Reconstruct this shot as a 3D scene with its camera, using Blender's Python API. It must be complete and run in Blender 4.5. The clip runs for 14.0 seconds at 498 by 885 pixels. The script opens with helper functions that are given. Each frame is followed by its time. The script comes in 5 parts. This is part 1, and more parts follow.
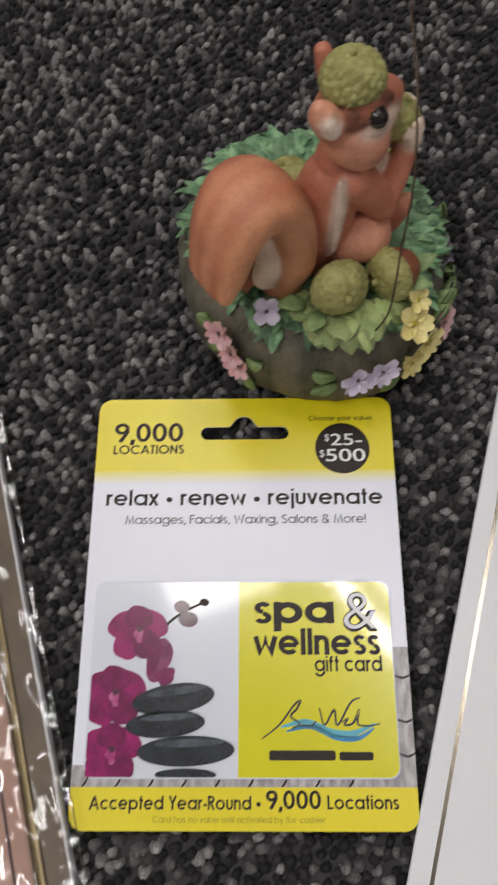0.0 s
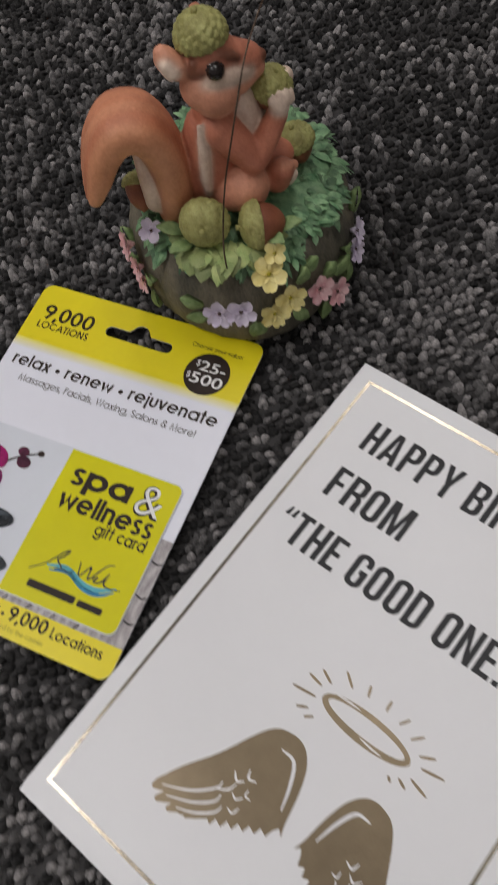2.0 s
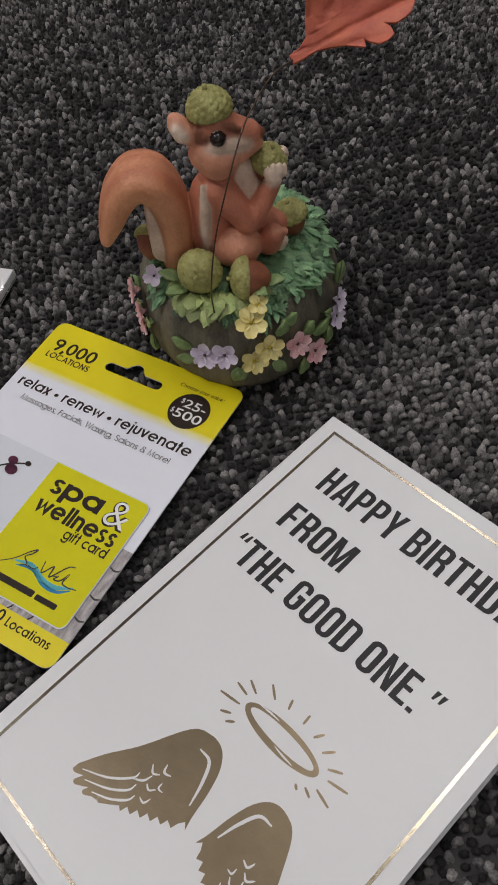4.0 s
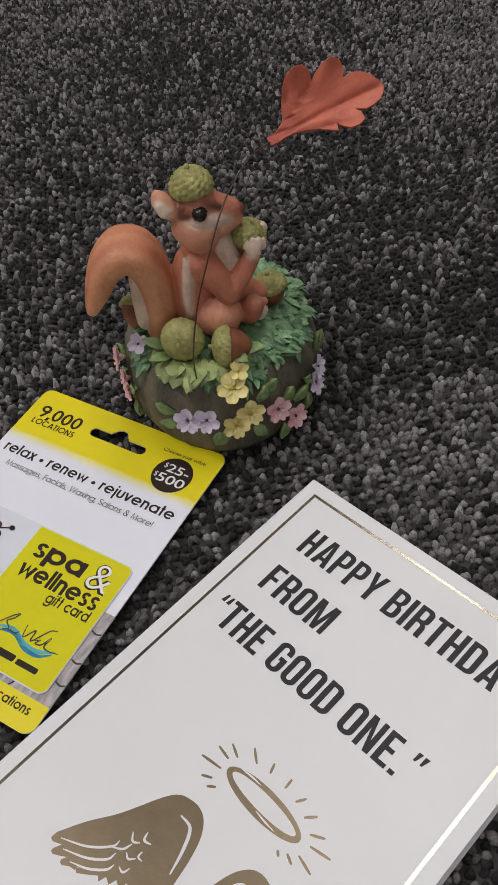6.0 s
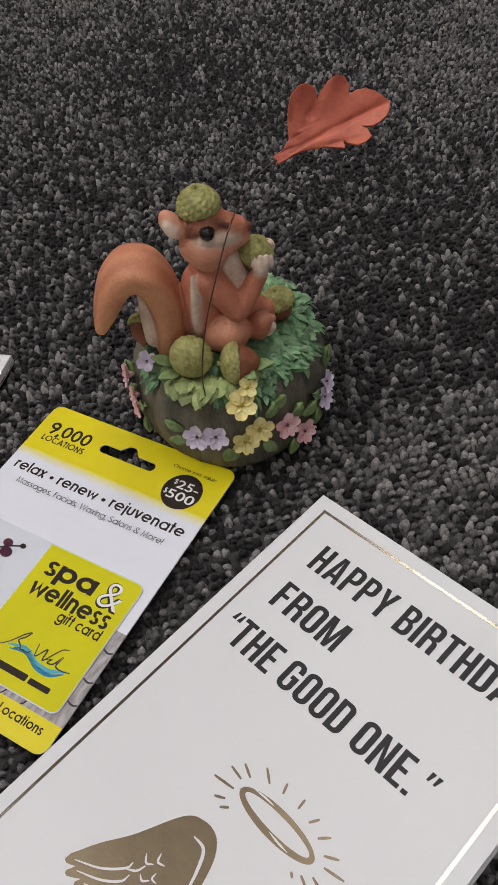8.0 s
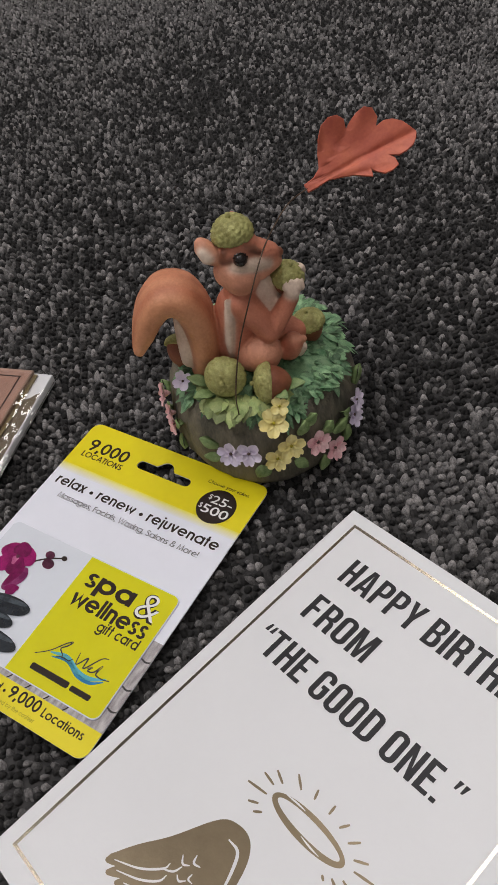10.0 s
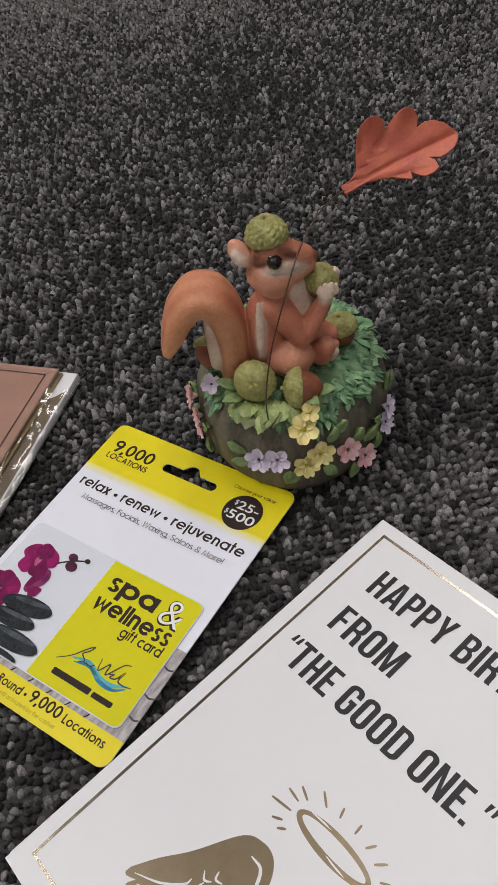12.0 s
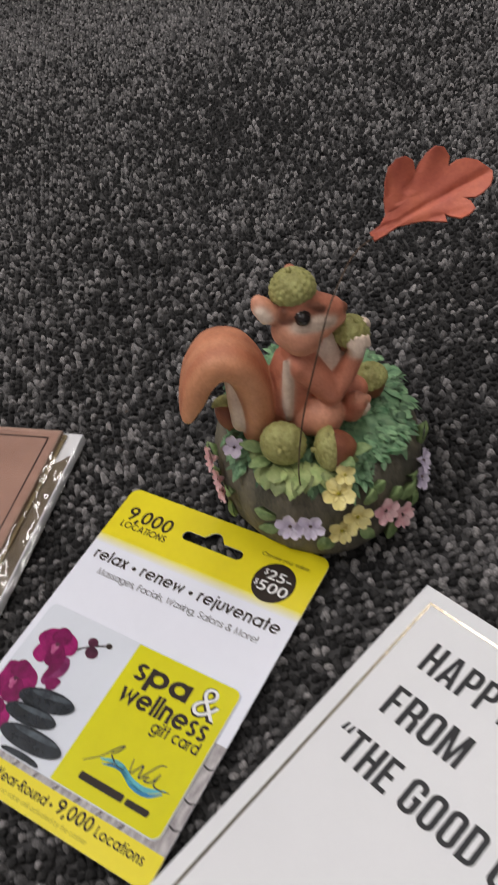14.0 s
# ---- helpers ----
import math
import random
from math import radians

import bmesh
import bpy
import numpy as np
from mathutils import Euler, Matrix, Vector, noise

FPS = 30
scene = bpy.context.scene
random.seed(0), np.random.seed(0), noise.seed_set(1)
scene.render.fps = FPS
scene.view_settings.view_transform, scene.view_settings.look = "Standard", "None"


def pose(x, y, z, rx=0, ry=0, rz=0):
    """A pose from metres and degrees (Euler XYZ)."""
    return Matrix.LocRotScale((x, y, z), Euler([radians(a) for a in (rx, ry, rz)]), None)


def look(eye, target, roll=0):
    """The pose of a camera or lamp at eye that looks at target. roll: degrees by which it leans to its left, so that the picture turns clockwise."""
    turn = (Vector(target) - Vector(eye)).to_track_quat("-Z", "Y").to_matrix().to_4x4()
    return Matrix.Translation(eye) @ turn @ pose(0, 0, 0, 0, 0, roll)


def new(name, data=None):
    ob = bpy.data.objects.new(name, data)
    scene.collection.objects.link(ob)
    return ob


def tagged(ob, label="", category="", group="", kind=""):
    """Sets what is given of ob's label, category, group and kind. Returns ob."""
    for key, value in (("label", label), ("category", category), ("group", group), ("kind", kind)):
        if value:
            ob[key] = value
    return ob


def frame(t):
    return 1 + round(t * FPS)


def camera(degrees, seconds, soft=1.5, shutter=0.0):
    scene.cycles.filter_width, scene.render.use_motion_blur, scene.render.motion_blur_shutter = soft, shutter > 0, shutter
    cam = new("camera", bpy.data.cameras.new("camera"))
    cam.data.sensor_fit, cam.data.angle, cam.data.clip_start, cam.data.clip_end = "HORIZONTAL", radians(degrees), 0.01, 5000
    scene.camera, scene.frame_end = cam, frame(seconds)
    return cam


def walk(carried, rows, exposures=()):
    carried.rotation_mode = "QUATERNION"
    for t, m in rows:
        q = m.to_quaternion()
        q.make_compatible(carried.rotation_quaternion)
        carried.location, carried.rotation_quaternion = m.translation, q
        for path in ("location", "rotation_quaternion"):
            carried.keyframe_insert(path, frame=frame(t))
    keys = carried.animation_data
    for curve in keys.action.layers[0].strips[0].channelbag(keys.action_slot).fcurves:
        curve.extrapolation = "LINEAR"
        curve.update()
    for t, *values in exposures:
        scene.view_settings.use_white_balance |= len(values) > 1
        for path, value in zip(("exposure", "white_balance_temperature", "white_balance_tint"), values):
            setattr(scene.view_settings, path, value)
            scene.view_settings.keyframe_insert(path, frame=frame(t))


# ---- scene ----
cam = camera(34.12, 14.0, shutter=0.3)
PATH = [
    (0, (0.0117, -0.0549, 0.2448), (0.0016, 0.0616, -0.0315), -5.30),
    (0.5, (0.0323, -0.0581, 0.2384), (0.0301, 0.0770, -0.0294), -4.55),
    (1, (0.0476, -0.0603, 0.2395), (0.0345, 0.0683, -0.0312), -5.47),
    (1.5, (0.0853, -0.0539, 0.2568), (0.0169, 0.0666, -0.0093), -14.29),
    (2, (0.1420, -0.0751, 0.2517), (0.0525, 0.0313, -0.0141), -18.74),
    (2.5, (0.1751, -0.1004, 0.2578), (0.0694, 0.0021, -0.0036), -20.48),
    (3, (0.1798, -0.0980, 0.2542), (0.0736, 0.0181, -0.0013), -16.55),
    (3.5, (0.1832, -0.1006, 0.2520), (0.0645, 0.0270, 0.0078), -14.69),
    (4, (0.1790, -0.1000, 0.2535), (0.0661, 0.0371, 0.0117), -11.28),
    (4.2, (0.1808, -0.1019, 0.2543), (0.0675, 0.0398, 0.0154), -10.66),
    (6.3, (0.1840, -0.1036, 0.2568), (0.0654, 0.0541, 0.0308), -9.63),
    (6.5, (0.1837, -0.1029, 0.2572), (0.0646, 0.0539, 0.0309), -9.88),
    (7, (0.1821, -0.1008, 0.2568), (0.0632, 0.0565, 0.0307), -10.02),
    (7.5, (0.1844, -0.1018, 0.2598), (0.0650, 0.0567, 0.0349), -10.24),
    (8, (0.1822, -0.1003, 0.2597), (0.0616, 0.0569, 0.0345), -10.52),
    (8.2, (0.1802, -0.1001, 0.2620), (0.0593, 0.0555, 0.0358), -10.52),
    (10.5, (0.1874, -0.1054, 0.2689), (0.0512, 0.0481, 0.0501), -13.67),
    (11, (0.1804, -0.1032, 0.2682), (0.0417, 0.0486, 0.0496), -13.76),
    (11.5, (0.1773, -0.1026, 0.2659), (0.0394, 0.0487, 0.0466), -12.97),
    (12, (0.1788, -0.1017, 0.2675), (0.0415, 0.0486, 0.0471), -12.99),
    (12.5, (0.1784, -0.1019, 0.2672), (0.0417, 0.0481, 0.0462), -12.91),
    (13, (0.1793, -0.1012, 0.2678), (0.0429, 0.0477, 0.0459), -13.10),
    (13.5, (0.1785, -0.0982, 0.2673), (0.0425, 0.0506, 0.0451), -13.51),
    (14, (0.1491, -0.0858, 0.2641), (0.0147, 0.0723, 0.0475), -14.38),
]
EXPOSURE = [(0, -0.30), (1.0, -0.36), (2.0, -0.46), (2.5, -0.53), (4.0, -0.48), (6.3, -0.23), (8.2, -0.23), (10.3, -0.21), (14, -0.12)]
walk(cam, [(t, look(eye, target, roll)) for t, eye, target, roll in PATH], EXPOSURE)

# ---- world, lamps ----
world = bpy.data.worlds.new("room_air")
scene.world = world
world.use_nodes = True
world.node_tree.nodes["Background"].inputs[0].default_value = (0.98, 0.97, 1.0, 1)
world.node_tree.nodes["Background"].inputs[1].default_value = 0.14

CEILING = 2.5
LAMPS = [  # x, y, turn, length, width, watts
    (0.42, 0.33, -53, 1.20, 0.05, 5.0),
    (0.52, 0.41, -53, 1.20, 0.05, 5.0),
    (-1.10, -0.70, -53, 1.20, 0.30, 28.5),
    (-0.32, 1.02, 111, 1.20, 0.36, 9),
    (1.70, -1.30, -53, 1.20, 0.30, 5),
]


# ---- materials ----
def material(name, col, rough=0.6, var=0.12, scale=60.0, bump=0.0, bump_scale=400.0, metal=0.0, coat=0.0, col2=None, stretch=(1, 1, 1)):
    """Colour with blotches and fine grain at two scales, and a fine relief."""
    m = bpy.data.materials.new(name)
    m.use_nodes = True
    nt = m.node_tree
    b = nt.nodes["Principled BSDF"]
    b.inputs["Roughness"].default_value = rough
    b.inputs["Metallic"].default_value = metal
    b.inputs["Coat Weight"].default_value = coat
    b.inputs["Coat Roughness"].default_value = 0.06
    tc = nt.nodes.new("ShaderNodeTexCoord")
    mp = nt.nodes.new("ShaderNodeMapping")
    mp.inputs["Scale"].default_value = stretch
    nt.links.new(tc.outputs["Object"], mp.inputs["Vector"])
    big, fine = nt.nodes.new("ShaderNodeTexNoise"), nt.nodes.new("ShaderNodeTexNoise")
    big.inputs["Scale"].default_value, fine.inputs["Scale"].default_value = scale, scale * 9
    big.inputs["Detail"].default_value, fine.inputs["Detail"].default_value = 4, 3
    add = nt.nodes.new("ShaderNodeMath")
    add.operation = "MULTIPLY_ADD"
    add.inputs[1].default_value = 0.4
    for n in (big, fine):
        nt.links.new(mp.outputs[0], n.inputs["Vector"])
    nt.links.new(fine.outputs[0], add.inputs[0])
    nt.links.new(big.outputs[0], add.inputs[2])
    ramp = nt.nodes.new("ShaderNodeValToRGB")
    lo = col2 or [c * (1 - var) for c in col]
    hi = col if col2 else [min(1, c * (1 + var)) for c in col]
    ramp.color_ramp.elements[0].position, ramp.color_ramp.elements[1].position = 0.5, 0.9
    ramp.color_ramp.elements[0].color, ramp.color_ramp.elements[1].color = (*lo, 1), (*hi, 1)
    nt.links.new(add.outputs[0], ramp.inputs[0])
    nt.links.new(ramp.outputs[0], b.inputs["Base Color"])
    if bump:
        tex, bp = nt.nodes.new("ShaderNodeTexNoise"), nt.nodes.new("ShaderNodeBump")
        tex.inputs["Scale"].default_value, tex.inputs["Detail"].default_value = bump_scale, 4
        bp.inputs["Strength"].default_value, bp.inputs["Distance"].default_value = bump, 0.001
        nt.links.new(mp.outputs[0], tex.inputs["Vector"])
        nt.links.new(tex.outputs[0], bp.inputs["Height"])
        nt.links.new(bp.outputs[0], b.inputs["Normal"])
    return m


def yarn(name, lo, hi, sheen):
    """Loop yarn: each loop a little lighter or darker, with fine fibres."""
    m = bpy.data.materials.new(name)
    m.use_nodes = True
    nt = m.node_tree
    b = nt.nodes["Principled BSDF"]
    b.inputs["Roughness"].default_value = 0.8
    b.inputs["Sheen Weight"].default_value = sheen
    b.inputs["Specular IOR Level"].default_value = 0.25
    geo, tc = nt.nodes.new("ShaderNodeNewGeometry"), nt.nodes.new("ShaderNodeTexCoord")
    ramp = nt.nodes.new("ShaderNodeValToRGB")
    ramp.color_ramp.elements[0].color = (lo, lo * 0.96, lo * 0.95, 1)
    ramp.color_ramp.elements[1].color = (hi, hi * 0.945, hi * 0.93, 1)
    middle = ramp.color_ramp.elements.new(0.6)
    middle.color = (lo + (hi - lo) * 0.32, (lo + (hi - lo) * 0.32) * 0.95, (lo + (hi - lo) * 0.32) * 0.94, 1)
    nt.links.new(geo.outputs["Random Per Island"], ramp.inputs[0])
    fibre = nt.nodes.new("ShaderNodeTexNoise")
    fibre.inputs["Scale"].default_value, fibre.inputs["Detail"].default_value = 1300, 3
    nt.links.new(tc.outputs["Object"], fibre.inputs["Vector"])
    mul = nt.nodes.new("ShaderNodeMix")
    mul.data_type, mul.blend_type = "RGBA", "MULTIPLY"
    mul.inputs["Factor"].default_value = 0.9
    ply = nt.nodes.new("ShaderNodeMapRange")
    ply.inputs["From Min"].default_value, ply.inputs["From Max"].default_value = 0.32, 0.68
    ply.inputs["To Min"].default_value, ply.inputs["To Max"].default_value = 0.36, 1.0
    nt.links.new(fibre.outputs[0], ply.inputs["Value"])
    nt.links.new(ramp.outputs[0], mul.inputs["A"])
    nt.links.new(ply.outputs[0], mul.inputs["B"])
    nt.links.new(mul.outputs["Result"], b.inputs["Base Color"])
    bp = nt.nodes.new("ShaderNodeBump")
    bp.inputs["Strength"].default_value, bp.inputs["Distance"].default_value = 0.6, 0.0006
    nt.links.new(fibre.outputs[0], bp.inputs["Height"])
    nt.links.new(bp.outputs[0], b.inputs["Normal"])
    return m


def clear_film():
    m = bpy.data.materials.new("clear_film")
    m.use_nodes = True
    nt = m.node_tree
    out = nt.nodes["Material Output"]
    gl, tr, mx = nt.nodes.new("ShaderNodeBsdfGlossy"), nt.nodes.new("ShaderNodeBsdfTransparent"), nt.nodes.new("ShaderNodeMixShader")
    gl.inputs["Roughness"].default_value = 0.09
    tr.inputs[0].default_value = (0.94, 0.93, 0.92, 1)
    fr = nt.nodes.new("ShaderNodeFresnel")
    fr.inputs["IOR"].default_value = 1.8
    tc, tex, bp = nt.nodes.new("ShaderNodeTexCoord"), nt.nodes.new("ShaderNodeTexNoise"), nt.nodes.new("ShaderNodeBump")
    tex.inputs["Scale"].default_value, tex.inputs["Detail"].default_value = 70, 2
    bp.inputs["Strength"].default_value, bp.inputs["Distance"].default_value = 0.9, 0.0038
    mp = nt.nodes.new("ShaderNodeMapping")
    mp.inputs["Scale"].default_value = (1.1, 0.75, 1)
    nt.links.new(tc.outputs["Object"], mp.inputs["Vector"])
    nt.links.new(mp.outputs[0], tex.inputs["Vector"])
    nt.links.new(tex.outputs[0], bp.inputs["Height"])
    nt.links.new(bp.outputs[0], gl.inputs["Normal"])
    nt.links.new(fr.outputs[0], mx.inputs[0])
    nt.links.new(tr.outputs[0], mx.inputs[1])
    nt.links.new(gl.outputs[0], mx.inputs[2])
    nt.links.new(mx.outputs[0], out.inputs["Surface"])
    return m


def glow(name, col, strength):
    m = bpy.data.materials.new(name)
    m.use_nodes = True
    b = m.node_tree.nodes["Principled BSDF"]
    b.inputs["Emission Color"].default_value, b.inputs["Emission Strength"].default_value = (*col, 1), strength
    return m


WALL = material("wall_paint", (0.70, 0.69, 0.69), 0.8, 0.05, 4, 0.2, 300)
CEIL = material("ceiling_tile", (0.78, 0.77, 0.75), 0.9, 0.06, 20, 0.3, 300)
LIGHT_YARN, DARK_YARN = yarn("grey_yarn", 0.10, 0.40, 0.10), yarn("black_yarn", 0.017, 0.048, 0.03)
BACKING = material("carpet_backing", (0.040, 0.038, 0.038), 0.95, 0.3, 200)
WHITE_PRINT = material("white_gloss_board", (0.78, 0.79, 0.87), 0.32, 0.015, 30, 0.03, 900)
YELLOW_PRINT = material("yellow_ink", (0.78, 0.66, 0.012), 0.32, 0.03, 40)
CARD_YELLOW = material("yellow_plastic", (0.70, 0.66, 0.010), 0.22, 0.03, 40, coat=1.0)
CARD_WHITE = material("white_plastic", (0.72, 0.75, 0.82), 0.22, 0.02, 30, coat=1.0)
DARK_INK = material("dark_brown_ink", (0.028, 0.018, 0.014), 0.4, 0.15, 200)
GREY_INK = material("grey_ink", (0.055, 0.05, 0.05), 0.4, 0.1, 200)
OLIVE_INK = material("olive_ink", (0.42, 0.36, 0.03), 0.4, 0.1, 200)
for _ink in (DARK_INK, GREY_INK, OLIVE_INK):  # matt printing ink
    _ink.node_tree.nodes["Principled BSDF"].inputs["Specular IOR Level"].default_value = 0.22
PALE_INK = material("white_ink", (0.80, 0.79, 0.78), 0.4, 0.02, 100)
PLUM = material("dark_plum_print", (0.13, 0.030, 0.065), 0.25, 0.4, 200, coat=0.5, col2=(0.05, 0.012, 0.028))
MAUVE = material("mauve_petal_print", (0.32, 0.055, 0.18), 0.25, 0.4, 180, coat=0.5, col2=(0.15, 0.012, 0.08))
DEEP_MAGENTA = material("deep_magenta_print", (0.25, 0.007, 0.105), 0.25, 0.4, 260, coat=0.5, col2=(0.12, 0.004, 0.05))
MAGENTA = material("magenta_petal_print", (0.40, 0.012, 0.16), 0.25, 0.5, 160, coat=0.5, col2=(0.17, 0.004, 0.07))
PINK_PRINT = material("pale_petal_print", (0.62, 0.20, 0.36), 0.25, 0.4, 220, coat=0.5, col2=(0.36, 0.03, 0.16))
STONE_PRINT = material("black_stone_print", (0.020, 0.024, 0.030), 0.25, 0.5, 120, coat=0.5)
STONE_SHEEN = material("grey_stone_print", (0.10, 0.12, 0.14), 0.25, 0.5, 150, coat=0.5, col2=(0.03, 0.036, 0.045))
PHOTO_GREY = material("photo_grey_print", (0.55, 0.52, 0.52), 0.3, 0.3, 180, stretch=(3, 1, 1), col2=(0.24, 0.21, 0.22))
BLUE_INK = material("blue_ink", (0.02, 0.20, 0.42), 0.3, 0.3, 120)
TEAL_INK = material("teal_ink", (0.10, 0.42, 0.50), 0.3, 0.2, 120)
CARD_STOCK = material("white_card_stock", (0.735, 0.735, 0.755), 0.42, 0.012, 25, 0.04, 700)
BLACK_INK = material("black_ink", (0.013, 0.012, 0.015), 0.5, 0.12, 200)
BLACK_INK.node_tree.nodes["Principled BSDF"].inputs["Specular IOR Level"].default_value = 0.35
FOIL = material("gold_foil", (0.31, 0.275, 0.215), 0.20, 0.08, 300, 0.04, 500, metal=1.0)
WING_FOIL = material("bronze_foil", (0.20, 0.155, 0.10), 0.30, 0.06, 200, 0.05, 900, metal=0.8)
WOOD_CARD = material("rose_brown_print", (0.44, 0.27, 0.21), 0.5, 0.2, 30, stretch=(1, 4, 1), col2=(0.36, 0.21, 0.16))
KRAFT_EDGE = material("kraft_edge", (0.30, 0.20, 0.15), 0.6, 0.15, 100)
DARK_LINE = material("dark_brown_line", (0.035, 0.014, 0.010), 0.5, 0.1, 100)
KRAFT_DARK = material("olive_brown_paper", (0.15, 0.115, 0.075), 0.5, 0.25, 120)
GOLD_PAPER = material("gold_paper", (0.34, 0.27, 0.14), 0.35, 0.2, 90, metal=0.6)
ENVELOPE = material("white_envelope_paper", (0.78, 0.78, 0.80), 0.7, 0.02, 60, 0.08, 900)
FILM = clear_film()
TAIL = material("streaked_orange_resin", (0.62, 0.335, 0.20), 0.55, 0.2, 45, 0.3, 500, col2=(0.43, 0.175, 0.095), stretch=(1.6, 1.6, 0.7))
FUR = material("russet_painted_resin", (0.50, 0.225, 0.145), 0.55, 0.2, 110, 0.25, 700, col2=(0.37, 0.140, 0.084))
FUR_PALE = material("pale_orange_resin", (0.58, 0.305, 0.195), 0.55, 0.2, 90, 0.25, 700, col2=(0.44, 0.185, 0.108))
CREAM = material("cream_painted_resin", (0.66, 0.55, 0.45), 0.55, 0.1, 150, 0.2, 700)
BROWN = material("dark_brown_paint", (0.21, 0.085, 0.045), 0.55, 0.25, 250, 0.2, 700)
EYE = material("glossy_black_eye", (0.010, 0.006, 0.005), 0.22, 0.1, 100)
CAP = material("olive_acorn_cap", (0.42, 0.41, 0.15), 0.6, 0.2, 260, 0.35, 1200, col2=(0.24, 0.22, 0.065))
NUT = material("brown_acorn_nut", (0.28, 0.095, 0.045), 0.5, 0.2, 160, 0.2, 800, col2=(0.19, 0.055, 0.026))
SKIN = material("hand_painted_resin", (0.5, 0.5, 0.5), 0.55, 0.2, 110, 0.3, 600)
_n, _k = SKIN.node_tree.nodes, SKIN.node_tree.links  # brushed colours from the paint layer, uneven in depth
_a, _m, _r = _n.new("ShaderNodeAttribute"), _n.new("ShaderNodeMix"), next(n for n in _n if n.type == "VALTORGB")
_a.attribute_name, _m.data_type, _m.blend_type = "paint", "RGBA", "MULTIPLY"
_m.inputs[0].default_value = 1.0
_r.color_ramp.elements[0].color, _r.color_ramp.elements[1].color = (0.80, 0.72, 0.68, 1), (1.12, 1.12, 1.12, 1)
_k.new(_a.outputs["Color"], _m.inputs[6])
_k.new(_r.outputs[0], _m.inputs[7])
_k.new(_m.outputs[2], _n["Principled BSDF"].inputs["Base Color"])
BARK = material("stone_grey_bark", (0.185, 0.160, 0.112), 0.75, 0.3, 130, 1.0, 300, col2=(0.070, 0.066, 0.048), stretch=(1, 1, 0.35))
GRASS = material("green_painted_leaf", (0.235, 0.375, 0.20), 0.6, 0.3, 260, 0.25, 900, col2=(0.075, 0.185, 0.085))
LIME = material("lime_painted_leaf", (0.38, 0.42, 0.17), 0.6, 0.2, 260, 0.25, 900, col2=(0.22, 0.30, 0.10))
SPRIG = material("sprig_green", (0.29, 0.38, 0.16), 0.6, 0.2, 300, 0.25, 900, col2=(0.13, 0.21, 0.07))
for _g in (GRASS, LIME):  # each leaf brushed a little lighter or darker
    _n, _k = _g.node_tree.nodes, _g.node_tree.links
    _r = next(n for n in _n if n.type == "VALTORGB")
    _i, _v, _m = _n.new("ShaderNodeNewGeometry"), _n.new("ShaderNodeMapRange"), _n.new("ShaderNodeMix")
    _v.inputs["To Min"].default_value, _v.inputs["To Max"].default_value = 0.55, 1.45
    _m.data_type, _m.blend_type = "RGBA", "MULTIPLY"
    _m.inputs[0].default_value = 1.0
    _k.new(_i.outputs["Random Per Island"], _v.inputs["Value"])
    _k.new(_r.outputs[0], _m.inputs[6])
    _k.new(_v.outputs[0], _m.inputs[7])
    _k.new(_m.outputs[2], _n["Principled BSDF"].inputs["Base Color"])
LILAC = material("lilac_paint", (0.76, 0.69, 0.80), 0.55, 0.1, 260, 0.15, 900, col2=(0.62, 0.53, 0.68))
YELLOW = material("pale_yellow_paint", (0.82, 0.73, 0.34), 0.55, 0.1, 260, 0.15, 900, col2=(0.72, 0.60, 0.20))
PINK = material("pink_paint", (0.84, 0.58, 0.58), 0.55, 0.15, 260, 0.15, 900, col2=(0.68, 0.32, 0.35))
POLLEN = material("dark_pollen_paint", (0.10, 0.06, 0.05), 0.6, 0.2, 200)
WIRE = material("dark_bronze_wire", (0.10, 0.065, 0.045), 0.35, 0.2, 200, metal=0.7)
RED_LEAF = material("red_orange_leaf_paint", (0.60, 0.155, 0.085), 0.55, 0.2, 90, 0.15, 500, col2=(0.45, 0.095, 0.060))
STEEL = material("white_enamel", (0.75, 0.75, 0.75), 0.4, 0.04, 20)
TUBE = glow("lamp_tube", (1.0, 0.93, 0.84), 6.0)


# ---- builders ----
def finish(name, me, mat, parent=None, label="", smooth=False):
    if mat is not None and not me.materials:
        me.materials.append(mat)
    if smooth:
        me.polygons.foreach_set("use_smooth", [True] * len(me.polygons))
    ob = new(name, me)
    if parent is not None:
        ob.parent = parent
    if label:
        ob["label"] = label
    return ob


def part(name, bm, mat, parent=None, label="", smooth=True):
    me = bpy.data.meshes.new(name)
    bm.to_mesh(me)
    bm.free()
    return finish(name, me, mat, parent, label, smooth)


def thing(name, label, category, m=None):
    ob = new(name)
    ob.empty_display_size = 0.01
    if m is not None:
        ob.matrix_basis = m
    return tagged(ob, label, category)


def baked(ob):
    """The mesh of an object with its modifiers or its curve worked out; the object itself goes."""
    me = bpy.data.meshes.new_from_object(ob.evaluated_get(bpy.context.evaluated_depsgraph_get()))
    data = ob.data
    bpy.data.objects.remove(ob)
    if isinstance(data, bpy.types.Mesh):
        bpy.data.meshes.remove(data)
    else:
        bpy.data.curves.remove(data)
    return me


